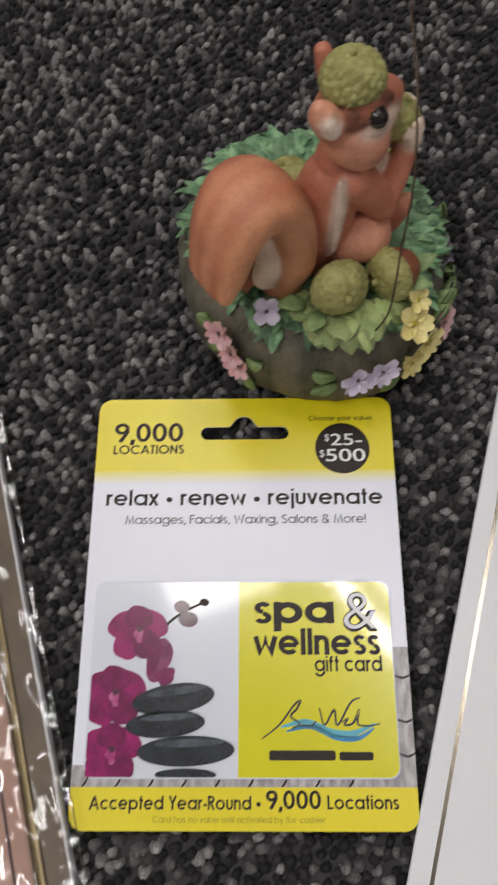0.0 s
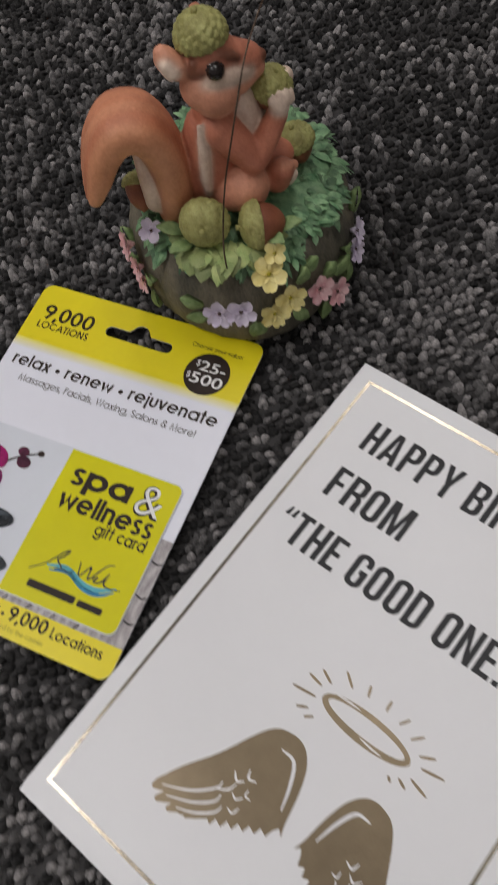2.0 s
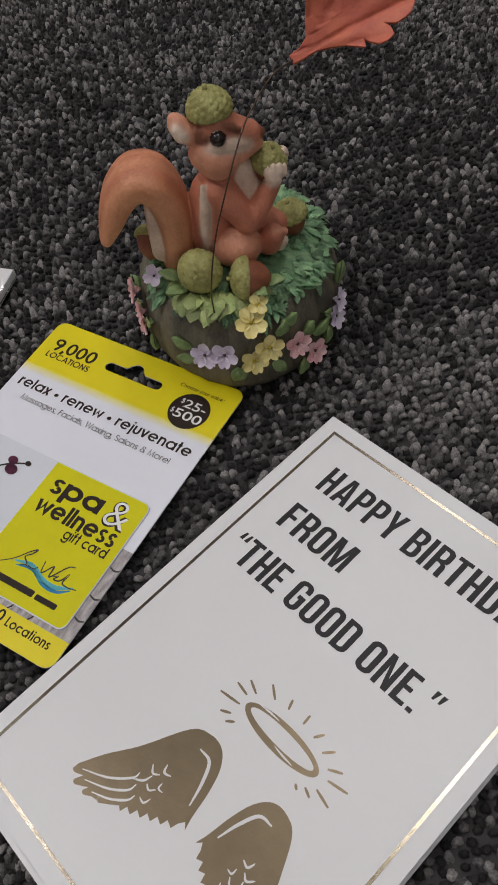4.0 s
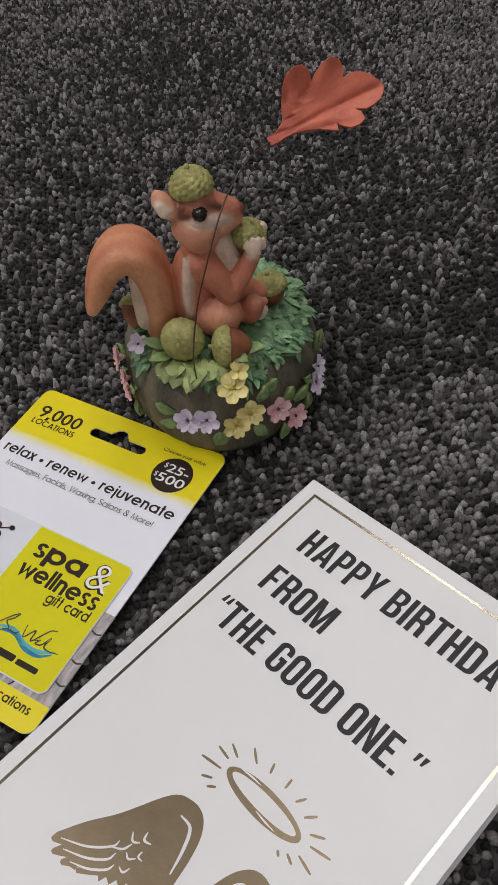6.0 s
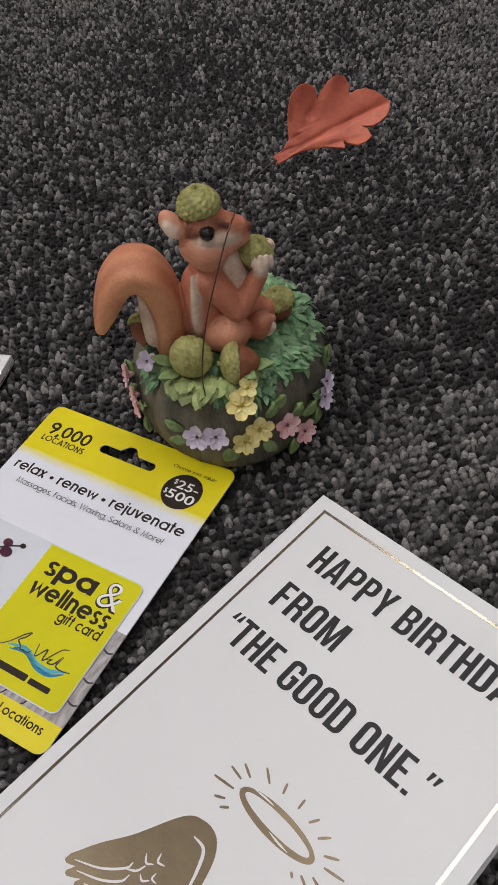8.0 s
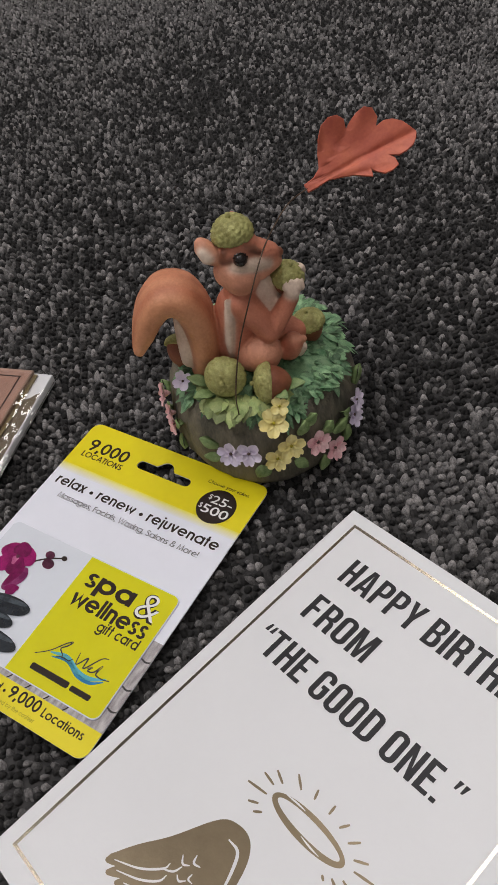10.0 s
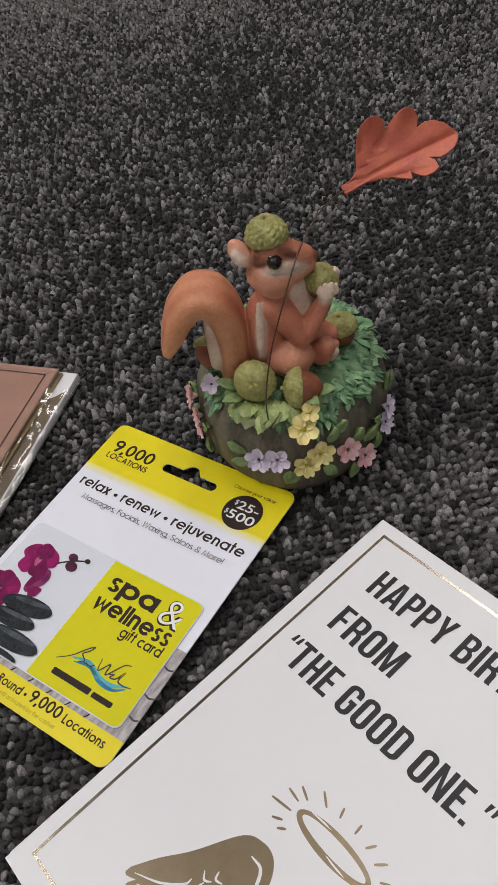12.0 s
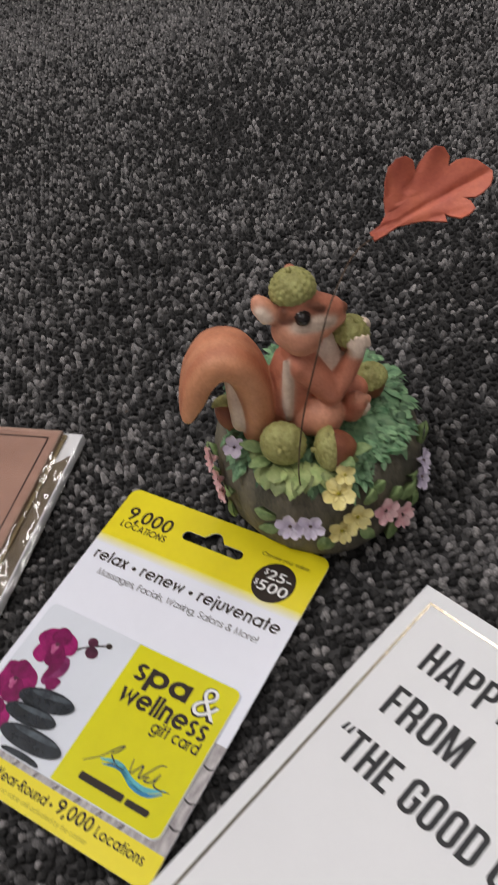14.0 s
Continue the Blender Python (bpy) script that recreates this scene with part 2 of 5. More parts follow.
def flat(loops, thick=0.0, bevel=0.0):
    """A flat shape from closed outlines (inner ones are holes), in x and y, thick upwards from z = 0."""
    cu = bpy.data.curves.new("flat", "CURVE")
    cu.dimensions, cu.fill_mode = "2D", "BOTH" if thick else "FRONT"
    cu.extrude, cu.bevel_depth, cu.bevel_resolution = thick / 2, bevel, 1
    for pts in loops:
        sp = cu.splines.new("POLY")
        sp.points.add(len(pts) - 1)
        for p, (x, y) in zip(sp.points, pts):
            p.co = (x, y, 0, 1)
        sp.use_cyclic_u = True
    me = baked(new("flat", cu))
    me.transform(Matrix.Translation((0, 0, thick / 2)))
    return me


def lifted(me, z):
    me.transform(Matrix.Translation((0, 0, z)))
    return me


def rounded(x0, y0, x1, y1, r, n=6):
    out = []
    for cx, cy, a0 in ((x1 - r, y1 - r, 0), (x0 + r, y1 - r, 90), (x0 + r, y0 + r, 180), (x1 - r, y0 + r, 270)):
        for i in range(n + 1):
            a = radians(a0 + 90 * i / n)
            out.append((cx + r * math.cos(a), cy + r * math.sin(a)))
    return out


def ellipse(cx, cy, rx, ry, turn=0, n=28, wobble=0.0, seed=0):
    out, c, s = [], math.cos(radians(turn)), math.sin(radians(turn))
    for i in range(n):
        a = 2 * math.pi * i / n
        k = 1 + wobble * math.sin(3 * a + seed) + 0.5 * wobble * math.sin(5 * a + 2 * seed)
        x, y = rx * k * math.cos(a), ry * k * math.sin(a)
        out.append((cx + c * x - s * y, cy + s * x + c * y))
    return out


def spline(ctrl, n=8):
    """Points on a smooth curve through the control points."""
    pts = [Vector(p) for p in ctrl]
    pts = [2 * pts[0] - pts[1]] + pts + [2 * pts[-1] - pts[-2]]
    out = []
    for i in range(1, len(pts) - 2):
        a, b, c, d = pts[i - 1:i + 3]
        for j in range(n):
            t = j / n
            out.append(0.5 * (2 * b + (c - a) * t + (2 * a - 5 * b + 4 * c - d) * t * t + (3 * b - a - 3 * c + d) * t ** 3))
    return out + [pts[-2]]


def stroke(ctrl, width, taper=1.0):
    """The outline of a brush stroke along a curve, thinner to its ends where taper is 1."""
    pts = spline(ctrl, 8)
    left, right = [], []
    for i, p in enumerate(pts):
        a, b = pts[max(0, i - 1)], pts[min(len(pts) - 1, i + 1)]
        d = (b - a).normalized()
        u = i / (len(pts) - 1)
        w = width / 2 * (1 - taper + taper * math.sin(math.pi * (0.08 + 0.84 * u)))
        left.append((p.x - d.y * w, p.y + d.x * w))
        right.append((p.x + d.y * w, p.y - d.x * w))
    return left + right[::-1]


def lettering(name, text, x0, x1, base, cap, z, mat, parent, bold=0.0, like="H"):
    """A line of text between x0 and x1 on its base line; cap is the height of the letter like."""
    def bake(t):
        cu = bpy.data.curves.new("text", "FONT")
        cu.body, cu.size, cu.offset, cu.fill_mode = t, 1.0, bold, "FRONT"
        cu.dimensions = "2D"
        me = baked(new("text", cu))
        return me
    ref, me = bake(like), bake(text)
    high = max(v.co.y for v in ref.vertices)
    bpy.data.meshes.remove(ref)
    lo, hi = min(v.co.x for v in me.vertices), max(v.co.x for v in me.vertices)
    bpy.data.meshes.remove(me)
    put = Matrix.Translation((x0, base, z)) @ Matrix.Diagonal(((x1 - x0) / (hi - lo), cap / high, 1, 1)) @ Matrix.Translation((-lo, 0, 0))
    words = text.split(" ")
    for k, word in enumerate(words):  # each word is a piece of its own
        so_far, me = bake(" ".join(words[:k + 1])), bake(word)
        me.transform(Matrix.Translation((max(v.co.x for v in so_far.vertices) - max(v.co.x for v in me.vertices), 0, 0)))
        bpy.data.meshes.remove(so_far)
        me.transform(put)
        finish(name, me, mat, parent)


def arc(cx, cy, rx, ry, a0, a1, n=7):
    return [(cx + rx * math.cos(radians(a0 + (a1 - a0) * i / n)), cy + ry * math.sin(radians(a0 + (a1 - a0) * i / n))) for i in range(n + 1)]


def poster_glyph(c, w, k=0.150):
    """The outlines of one narrow poster capital, 1 high and w wide, with stems k wide."""
    r, q = 0.20, 0.075                                    # outer and inner corner radii
    h = 0.135                                             # thickness of the level strokes

    def half(x0, y0, x1, y1, rad):                        # a bowl: square to the left, round to the right
        return [(x0, y0)] + arc(x1 - rad, y0 + rad, rad, rad, -90, 0) + arc(x1 - rad, y1 - rad, rad, rad, 0, 90) + [(x0, y1)]
    if c == "H":
        return [[(0, 0), (k, 0), (k, 0.43), (w - k, 0.43), (w - k, 0), (w, 0), (w, 1), (w - k, 1), (w - k, 0.57), (k, 0.57), (k, 1), (0, 1)]]
    if c == "I":
        return [[(0, 0), (w, 0), (w, 1), (0, 1)]]
    if c == "T":
        return [[(w / 2 - k / 2, 0), (w / 2 + k / 2, 0), (w / 2 + k / 2, 1 - h), (w, 1 - h), (w, 1), (0, 1), (0, 1 - h), (w / 2 - k / 2, 1 - h)]]
    if c in "EF":
        foot = [(0, 0), (w, 0), (w, h), (k, h)] if c == "E" else [(0, 0), (k, 0)]
        return [foot + [(k, 0.43), (w * 0.90, 0.43), (w * 0.90, 0.43 + h), (k, 0.43 + h), (k, 1 - h), (w, 1 - h), (w, 1), (0, 1)]]
    if c == "O":
        return [rounded(0, 0, w, 1, r, 7), rounded(k, h, w - k, 1 - h, q, 5)]
    if c == "D":
        return [half(0, 0, w, 1, r), half(k, h, w - k, 1 - h, q)]
    if c == "P":
        return [[(0, 0), (k, 0), (k, 0.40)] + half(k, 0.40, w, 1, r)[1:-1] + [(0, 1)], half(k, 0.40 + h, w - k, 1 - h, q)]
    if c == "B":
        low, top = half(k, 0, w, 0.535, 0.19)[1:-1], half(k, 0.50, w * 0.985, 1, 0.19)[1:-1]
        return [[(0, 0)] + low[:-3] + top[3:] + [(0, 1)], half(k, h, w - k, 0.46, q), half(k, 0.46 + h * 0.9, w - k, 1 - h, q)]
    if c == "R":
        bowl = half(k, 0.42, w, 1, 0.19)[1:-1]
        leg = [(k, 0.42), (w * 0.50, 0.42)] + arc(w - k - 0.07, 0.35, 0.07, 0.07, 90, 0, 4) + [(w - k, 0.05), (w - k + 0.02, 0), (w + 0.02, 0), (w, 0.05), (w, 0.34), (w - 0.03, 0.43), (w - 0.08, 0.475)]
        return [[(0, 0), (k, 0)] + leg + bowl[4:] + [(0, 1)], half(k, 0.42 + h, w - k, 1 - h, q)]
    if c == "G":
        outer = [(w, 0.68), (w, 1 - r)] + arc(w - r, 1 - r, r, r, 0, 90) + arc(r, 1 - r, r, r, 90, 180) + arc(r, r, r, r, 180, 270) + arc(w - r, r, r, r, 270, 360) + [(w, 0.54), (w * 0.52, 0.54), (w * 0.52, 0.54 - h), (w - k, 0.54 - h)]
        inner = arc(w - k - q, h + q, q, q, 0, -90, 4) + arc(k + q, h + q, q, q, -90, -180, 4) + arc(k + q, 1 - h - q, q, q, 180, 90, 4) + arc(w - k - q, 1 - h - q, q, q, 90, 0, 4) + [(w - k, 0.68)]
        return [outer + inner]
    if c == "A":
        m = w / 2
        return [[(0, 0), (k, 0), (k + 0.025, 0.19), (w - k - 0.025, 0.19), (w - k, 0), (w, 0), (m + k * 0.62, 1), (m - k * 0.62, 1)], [(k + 0.045, 0.19 + h), (w - k - 0.045, 0.19 + h), (m, 0.83)]]
    if c == "Y":
        m = w / 2
        return [[(m - k / 2, 0), (m + k / 2, 0), (m + k / 2, 0.40), (w, 1), (w - k, 1), (m, 0.60), (k, 1), (0, 1), (m - k / 2, 0.40)]]
    if c == "N":
        return [[(0, 0), (k * 0.9, 0), (k * 0.9, 0.66), (w - k, 0), (w, 0), (w, 1), (w - k * 0.9, 1), (w - k * 0.9, 0.36), (k, 1), (0, 1)]]
    if c == "M":
        m = w / 2
        return [[(0, 0), (k * 0.9, 0), (k * 0.9, 0.64), (m - k * 0.42, 0), (m + k * 0.42, 0), (w - k * 0.9, 0.64), (w - k * 0.9, 0), (w, 0), (w, 1), (w - k * 1.25, 1), (m, 0.30), (k * 1.25, 1), (0, 1)]]
    return [[(0, 0), (k, 0), (k, h), (0, h)]]             # a full stop


def condensed(name, text, x0, x1, base, cap, z, mat, parent):
    """Narrow poster capitals with squared bowls, each letter a piece, fitted between x0 and x1."""
    wide = {"I": 0.150, "M": 0.60, "A": 0.49, "Y": 0.48, "T": 0.42, "E": 0.385, "F": 0.375, ".": 0.150, " ": 0.14}
    gap = 0.085
    unit = (x1 - x0) / (sum(wide.get(c, 0.445) + gap for c in text) - gap)
    x = x0
    for c in text:
        w = wide.get(c, 0.445)
        if c != " ":
            finish(name, lifted(flat([[(x + px * unit, base + py * cap) for px, py in loop] for loop in poster_glyph(c, w)]), z), mat, parent)
        x += (w + gap) * unit


def pen_line(pts, p):
    """The outline of a pen of width p drawn along a line of points."""
    left, right = [], []
    for i, (x, y) in enumerate(pts):
        (ax, ay), (bx, by) = pts[max(0, i - 1)], pts[min(len(pts) - 1, i + 1)]
        d = math.hypot(bx - ax, by - ay)
        ux, uy = (bx - ax) / d, (by - ay) / d
        if 0 < i < len(pts) - 1:                          # full width round a corner
            fx, fy = x - ax, y - ay
            cosine = (fx * ux + fy * uy) / math.hypot(fx, fy)
            k = p / 2 / max(0.45, cosine)
        else:
            k = p / 2
        left.append((x - uy * k, y + ux * k))
        right.append((x + uy * k, y - ux * k))
    return [left + right[::-1]]


def round_glyph(c, p):
    """A letter of a round geometric typeface, capitals 1 high: its width and its strokes, drawn with a pen p wide."""
    xh = 0.735
    r = xh / 2
    m = r - p / 2                                         # the middle line of the bowls

    def bar(*pts):
        return pen_line(list(pts), p)

    def ring(cx, cy, rx, ry):
        return [ellipse(cx, cy, rx, ry, n=32), ellipse(cx, cy, rx - p, ry - p, n=32)]

    def swing(cx, cy, rx, ry, a0, a1, n=18, head=(), tail=()):
        return pen_line(list(head) + arc(cx, cy, rx, ry, a0, a1, n) + list(tail), p)
    e, n_ = p / 2, 0.27                                   # half the pen, half the width of an arch
    bowl, st = ring(r, r, r, r), 2 * r - e
    if c in "adpqg":
        y0, y1 = {"a": (0, xh), "d": (0, 1), "q": (-0.27, xh), "g": (0, xh), "p": (-0.27, xh)}[c]
        x = e if c == "p" else st
        out = [bowl, bar((x, y0), (x, y1))]
        if c == "g":
            out[1] = swing(r, -0.02, m, 0.235, -165, 0, 14, tail=((st, xh),))
        return 2 * r, out
    if c == "b":
        return 2 * r, [bowl, bar((e, 0), (e, 1))]
    if c == "o":
        return 2 * r, [bowl]
    if c == "c":
        return 1.75 * r, [swing(r, r, m, m, 45, 315, 22)]
    if c == "e":
        return 2 * r, [swing(r, r, m, m, 0, 318, 24), bar((e, r), (2 * r - e, r))]
    if c in "nhm":
        arch = [swing(n_, xh - n_, n_ - e, n_ - e, 180, 0, 14, tail=((2 * n_ - e, 0),))]
        if c == "m":
            arch += [swing(3 * n_ - p, xh - n_, n_ - e, n_ - e, 180, 0, 14, tail=((4 * n_ - p - e, 0),))]
        return 2 * n_ if c != "m" else 4 * n_ - p, [bar((e, 0), (e, 1 if c == "h" else xh))] + arch
    if c == "u":
        return 2 * n_, [swing(n_, n_, n_ - e, n_ - e, 180, 360, 14, head=((e, xh),), tail=((2 * n_ - e, xh),))]
    if c == "r":
        return 0.33, [bar((e, 0), (e, xh)), swing(0.30, xh - 0.26, 0.30 - e, 0.26 - e, 180, 85, 10)]
    if c in "il":
        return p, [bar((e, 0), (e, 1 if c == "l" else xh))] + ([bar((e, 0.86), (e, 1.0))] if c == "i" else [])
    if c == "j":
        return p, [bar((e, -0.26), (e, xh)), bar((e, 0.86), (e, 1.0))]
    if c == "t":
        return 0.30, [bar((0.15, 0), (0.15, 0.98)), bar((0, xh - e), (0.30, xh - e))]
    if c == "f":
        return 0.32, [swing(0.29, 0.83, 0.17, 0.17 - e, 95, 180, 8, tail=((0.12, 0),)), bar((0, xh - e), (0.30, xh - e))]
    if c == "s":
        g = min(p, 0.15)
        hi, lo = arc(0.22, xh - 0.20, 0.21 - g / 2, 0.205 - g / 2, 25, 270, 14), arc(0.22, 0.20, 0.22 - g / 2, 0.205 - g / 2, 90, -155, 14)
        return 0.44, [pen_line(hi, g), pen_line(lo, g)]
    if c == "S":
        return 0.54, [swing(0.27, 0.75, 0.26 - e, 0.25 - e, 30, 260, 14, tail=arc(0.27, 0.26, 0.27 - e, 0.26 - e, 80, -155, 14))]
    if c in "vy":
        tip = (0.26, 0.02)
        return 0.52, [bar((0.05, xh), tip), bar((0.47, xh), tip if c == "v" else (0.14, -0.27))]
    if c == "w":
        return 0.80, [bar((0.05, xh - 0.04), (0.22, 0.08), (0.40, xh * 0.80), (0.58, 0.08), (0.75, xh - 0.04))]
    if c == "x":
        return 0.50, [bar((0.05, 0), (0.45, xh)), bar((0.05, xh), (0.45, 0))]
    if c == "O":
        return 1.0, [ring(0.5, 0.5, 0.5, 0.5)]
    if c == "C":
        return 0.90, [swing(0.5, 0.5, 0.5 - e, 0.5 - e, 42, 318, 24)]
    if c == "L":
        return 0.45, [bar((e, 0), (e, 1)), bar((e, e), (0.45, e))]
    if c == "T":
        return 0.46, [bar((0.23, 0), (0.23, 1)), bar((0, 1 - e), (0.46, 1 - e))]
    if c == "I":
        return p, [bar((e, 0), (e, 1))]
    if c == "A":
        return 0.78, [bar((0.05, 0), (0.39, 0.97)), bar((0.73, 0), (0.39, 0.97)), bar((0.18, 0.32), (0.60, 0.32))]
    if c == "N":
        return 0.70, [bar((e, 0), (e, 1)), bar((0.70 - e, 0), (0.70 - e, 1)), bar((e, 0.97), (0.70 - e, 0.03))]
    if c == "M":
        return 0.88, [bar((0.06, 0), (0.17, 0.97), (0.44, 0.06), (0.71, 0.97), (0.82, 0))]
    if c == "F":
        return 0.42, [bar((e, 0), (e, 1)), bar((e, 1 - e), (0.42, 1 - e)), bar((e, 0.56), (0.40, 0.56))]
    if c == "W":
        return 1.0, [bar((0.05, 1), (0.27, 0.03), (0.50, 0.95), (0.73, 0.03), (0.95, 1))]
    if c == "Y":
        return 0.60, [bar((0.05, 1), (0.30, 0.45), (0.55, 1)), bar((0.30, 0), (0.30, 0.48))]
    if c == "R":
        return 0.54, [bar((e, 0), (e, 1)), swing(0.26, 0.74, 0.27 - e, 0.26 - e, 90, -90, 12, head=((e, 1 - e),), tail=((e, 0.48 + e),)), bar((0.24, 0.50), (0.49, 0))]
    if c == "0":
        return 0.60, [ring(0.30, 0.5, 0.30, 0.5)]
    if c == "9":
        return 0.60, [ring(0.30, 0.70, 0.30, 0.30), bar((0.55, 0.60), (0.24, 0.0))]
    if c == ",":
        return 0.16, [bar((0.12, 0.13), (0.04, -0.16))]
    if c == "-":
        return 0.28, [bar((0, 0.34), (0.28, 0.34))]
    if c == "\u2022":
        return 0.34, [[ellipse(0.17, 0.36, 0.165, 0.165, n=16)]]
    if c == "!":
        return p, [bar((e, 0.30), (e, 1)), bar((e, 0), (e, 0.14))]
    if c == ":":
        return p, [bar((e, 0), (e, 0.14)), bar((e, 0.55), (e, 0.69))]
    if c == "&":
        return 0.72, [swing(0.34, 0.79, 0.18, 0.17, -60, 230, 16, tail=((0.66, 0.03),)), swing(0.30, 0.27, 0.26, 0.23, 118, 360, 16, tail=((0.64, 0.42),))]
    return 0.3, []


def geometric(name, text, x0, x1, base, cap, z, mat, parent, pen=0.12, gap=0.085):
    """A line of round geometric lettering between x0 and x1 on its base line, each letter a piece."""
    space = 0.34
    total = sum(space if c == " " else round_glyph(c, pen)[0] + gap for c in text) - gap
    unit, x = (x1 - x0) / total, x0
    for c in text:
        if c == " ":
            x += space * unit
            continue
        bm = bmesh.new()
        w, strokes = round_glyph(c, pen)
        for k, loops in enumerate(strokes):
            me = lifted(flat([[(x + px * unit, base + py * cap) for px, py in loop] for loop in loops]), z + 0.000012 * k)
            bm.from_mesh(me)
            bpy.data.meshes.remove(me)
        part(name, bm, mat, parent, "", False)
        x += (w + gap) * unit


def tube(ctrl, radius, n=8, sides=8):
    pts = spline(ctrl, n)
    bm, rings = bmesh.new(), []
    for i, p in enumerate(pts):
        d = (pts[min(i + 1, len(pts) - 1)] - pts[max(i - 1, 0)]).normalized()
        u = d.orthogonal().normalized()
        if rings:
            u = (last - d * last.dot(d)).normalized()
        last, w = u, d.cross(u)
        rings.append([bm.verts.new(p + radius * (math.cos(a) * u + math.sin(a) * w)) for a in (2 * math.pi * k / sides for k in range(sides))])
    for r, s in zip(rings, rings[1:]):
        for k in range(sides):
            bm.faces.new((r[k], r[(k + 1) % sides], s[(k + 1) % sides], s[k]))
    bm.faces.new(rings[0][::-1]), bm.faces.new(rings[-1])
    return bm


def box(x0, y0, z0, x1, y1, z1):
    bm = bmesh.new()
    bmesh.ops.create_cube(bm, size=1, matrix=Matrix.Translation(((x0 + x1) / 2, (y0 + y1) / 2, (z0 + z1) / 2)) @ Matrix.Diagonal((x1 - x0, y1 - y0, z1 - z0, 1)))
    return bm


# ---- the room ----
R = 2.6
floor = tagged(part("floor", box(-R, -R, -0.03, R, R, -0.0032), BACKING, None, "", False), "dark charcoal carpet backing under the loop pile", "floor", kind="structure")
ceiling = tagged(part("ceiling", box(-R, -R, CEILING, R, R, CEILING + 0.1), CEIL, None, "", False), "off-white ceiling over the room", "ceiling", kind="structure")
for nm, b in (("wall_north", (-R, R, -0.03, R, R + 0.1, CEILING)), ("wall_south", (-R, -R - 0.1, -0.03, R, -R, CEILING)),
              ("wall_east", (R, -R, -0.03, R + 0.1, R, CEILING)), ("wall_west", (-R - 0.1, -R, -0.03, -R, R, CEILING))):
    tagged(part(nm, box(*b), WALL, None, "", False), "plain off-white painted office wall", "wall", kind="structure")

for x, y, turn, long, wide, watts in LAMPS:
    fx = thing("ceiling_light", "white enamel fluorescent ceiling light, switched on", "ceiling light", pose(x, y, CEILING, 0, 0, turn))
    fx["group"] = "ceiling lights"
    part("housing", box(-long / 2 - 0.02, -wide / 2 - 0.015, -0.045, long / 2 + 0.02, wide / 2 + 0.015, -0.003), STEEL, fx, "", False)
    part("tube", box(-long / 2, -wide / 2, -0.052, long / 2, wide / 2, -0.046), TUBE, fx, "glowing white tube", False)
    la = bpy.data.lights.new("lamp", "AREA")
    la.shape, la.size, la.size_y, la.energy, la.color = "RECTANGLE", long, wide, watts, (0.985, 0.965, 0.985)
    lo = new("lamp", la)
    lo.matrix_basis = pose(x, y, CEILING - 0.06, 0, 0, turn)


# ---- the carpet's loop pile ----
def greyness(x, y):
    """The share of grey loops among the black ones: the carpet's lighter and darker fields, and the stump's painted
    shadow.
    """
    def field(cx, cy, r):
        return np.exp(-((x - cx) ** 2 + (y - cy) ** 2) / r ** 2)
    u, v = 0.77 * x + 0.64 * y, -0.64 * x + 0.77 * y
    p = 0.40 + 0.08 * np.sin(38 * u + 1.3) * np.sin(17 * v + 0.4) + 0.05 * np.sin(90 * v + 9 * u)
    # the first field paints the shadow right behind the stump with black loops
    for cx, cy, r, k in ((0.096, 0.190, 0.060, -0.36), (-0.33, 0.53, 0.080, 0.30), (0.105, 0.235, 0.050, 0.26), (0.03, 0.285, 0.070, -0.14), (0.01, 0.455, 0.090, 0.36), (-0.16, 0.38, 0.090, -0.20), (-0.47, 0.50, 0.100, 0.40), (0.10, -0.12, 0.100, 0.15)):
        p = p + k * field(cx, cy, r)
    # a light stripe of loops; its firm border paints the edge of the stump's shadow
    return p + 0.42 / (1 + np.exp(-(0.034 - (y - x)) / 0.006)) / (1 + np.exp(-(x - 0.066) / 0.008)) / (1 + np.exp(-(y - 0.045) / 0.012))


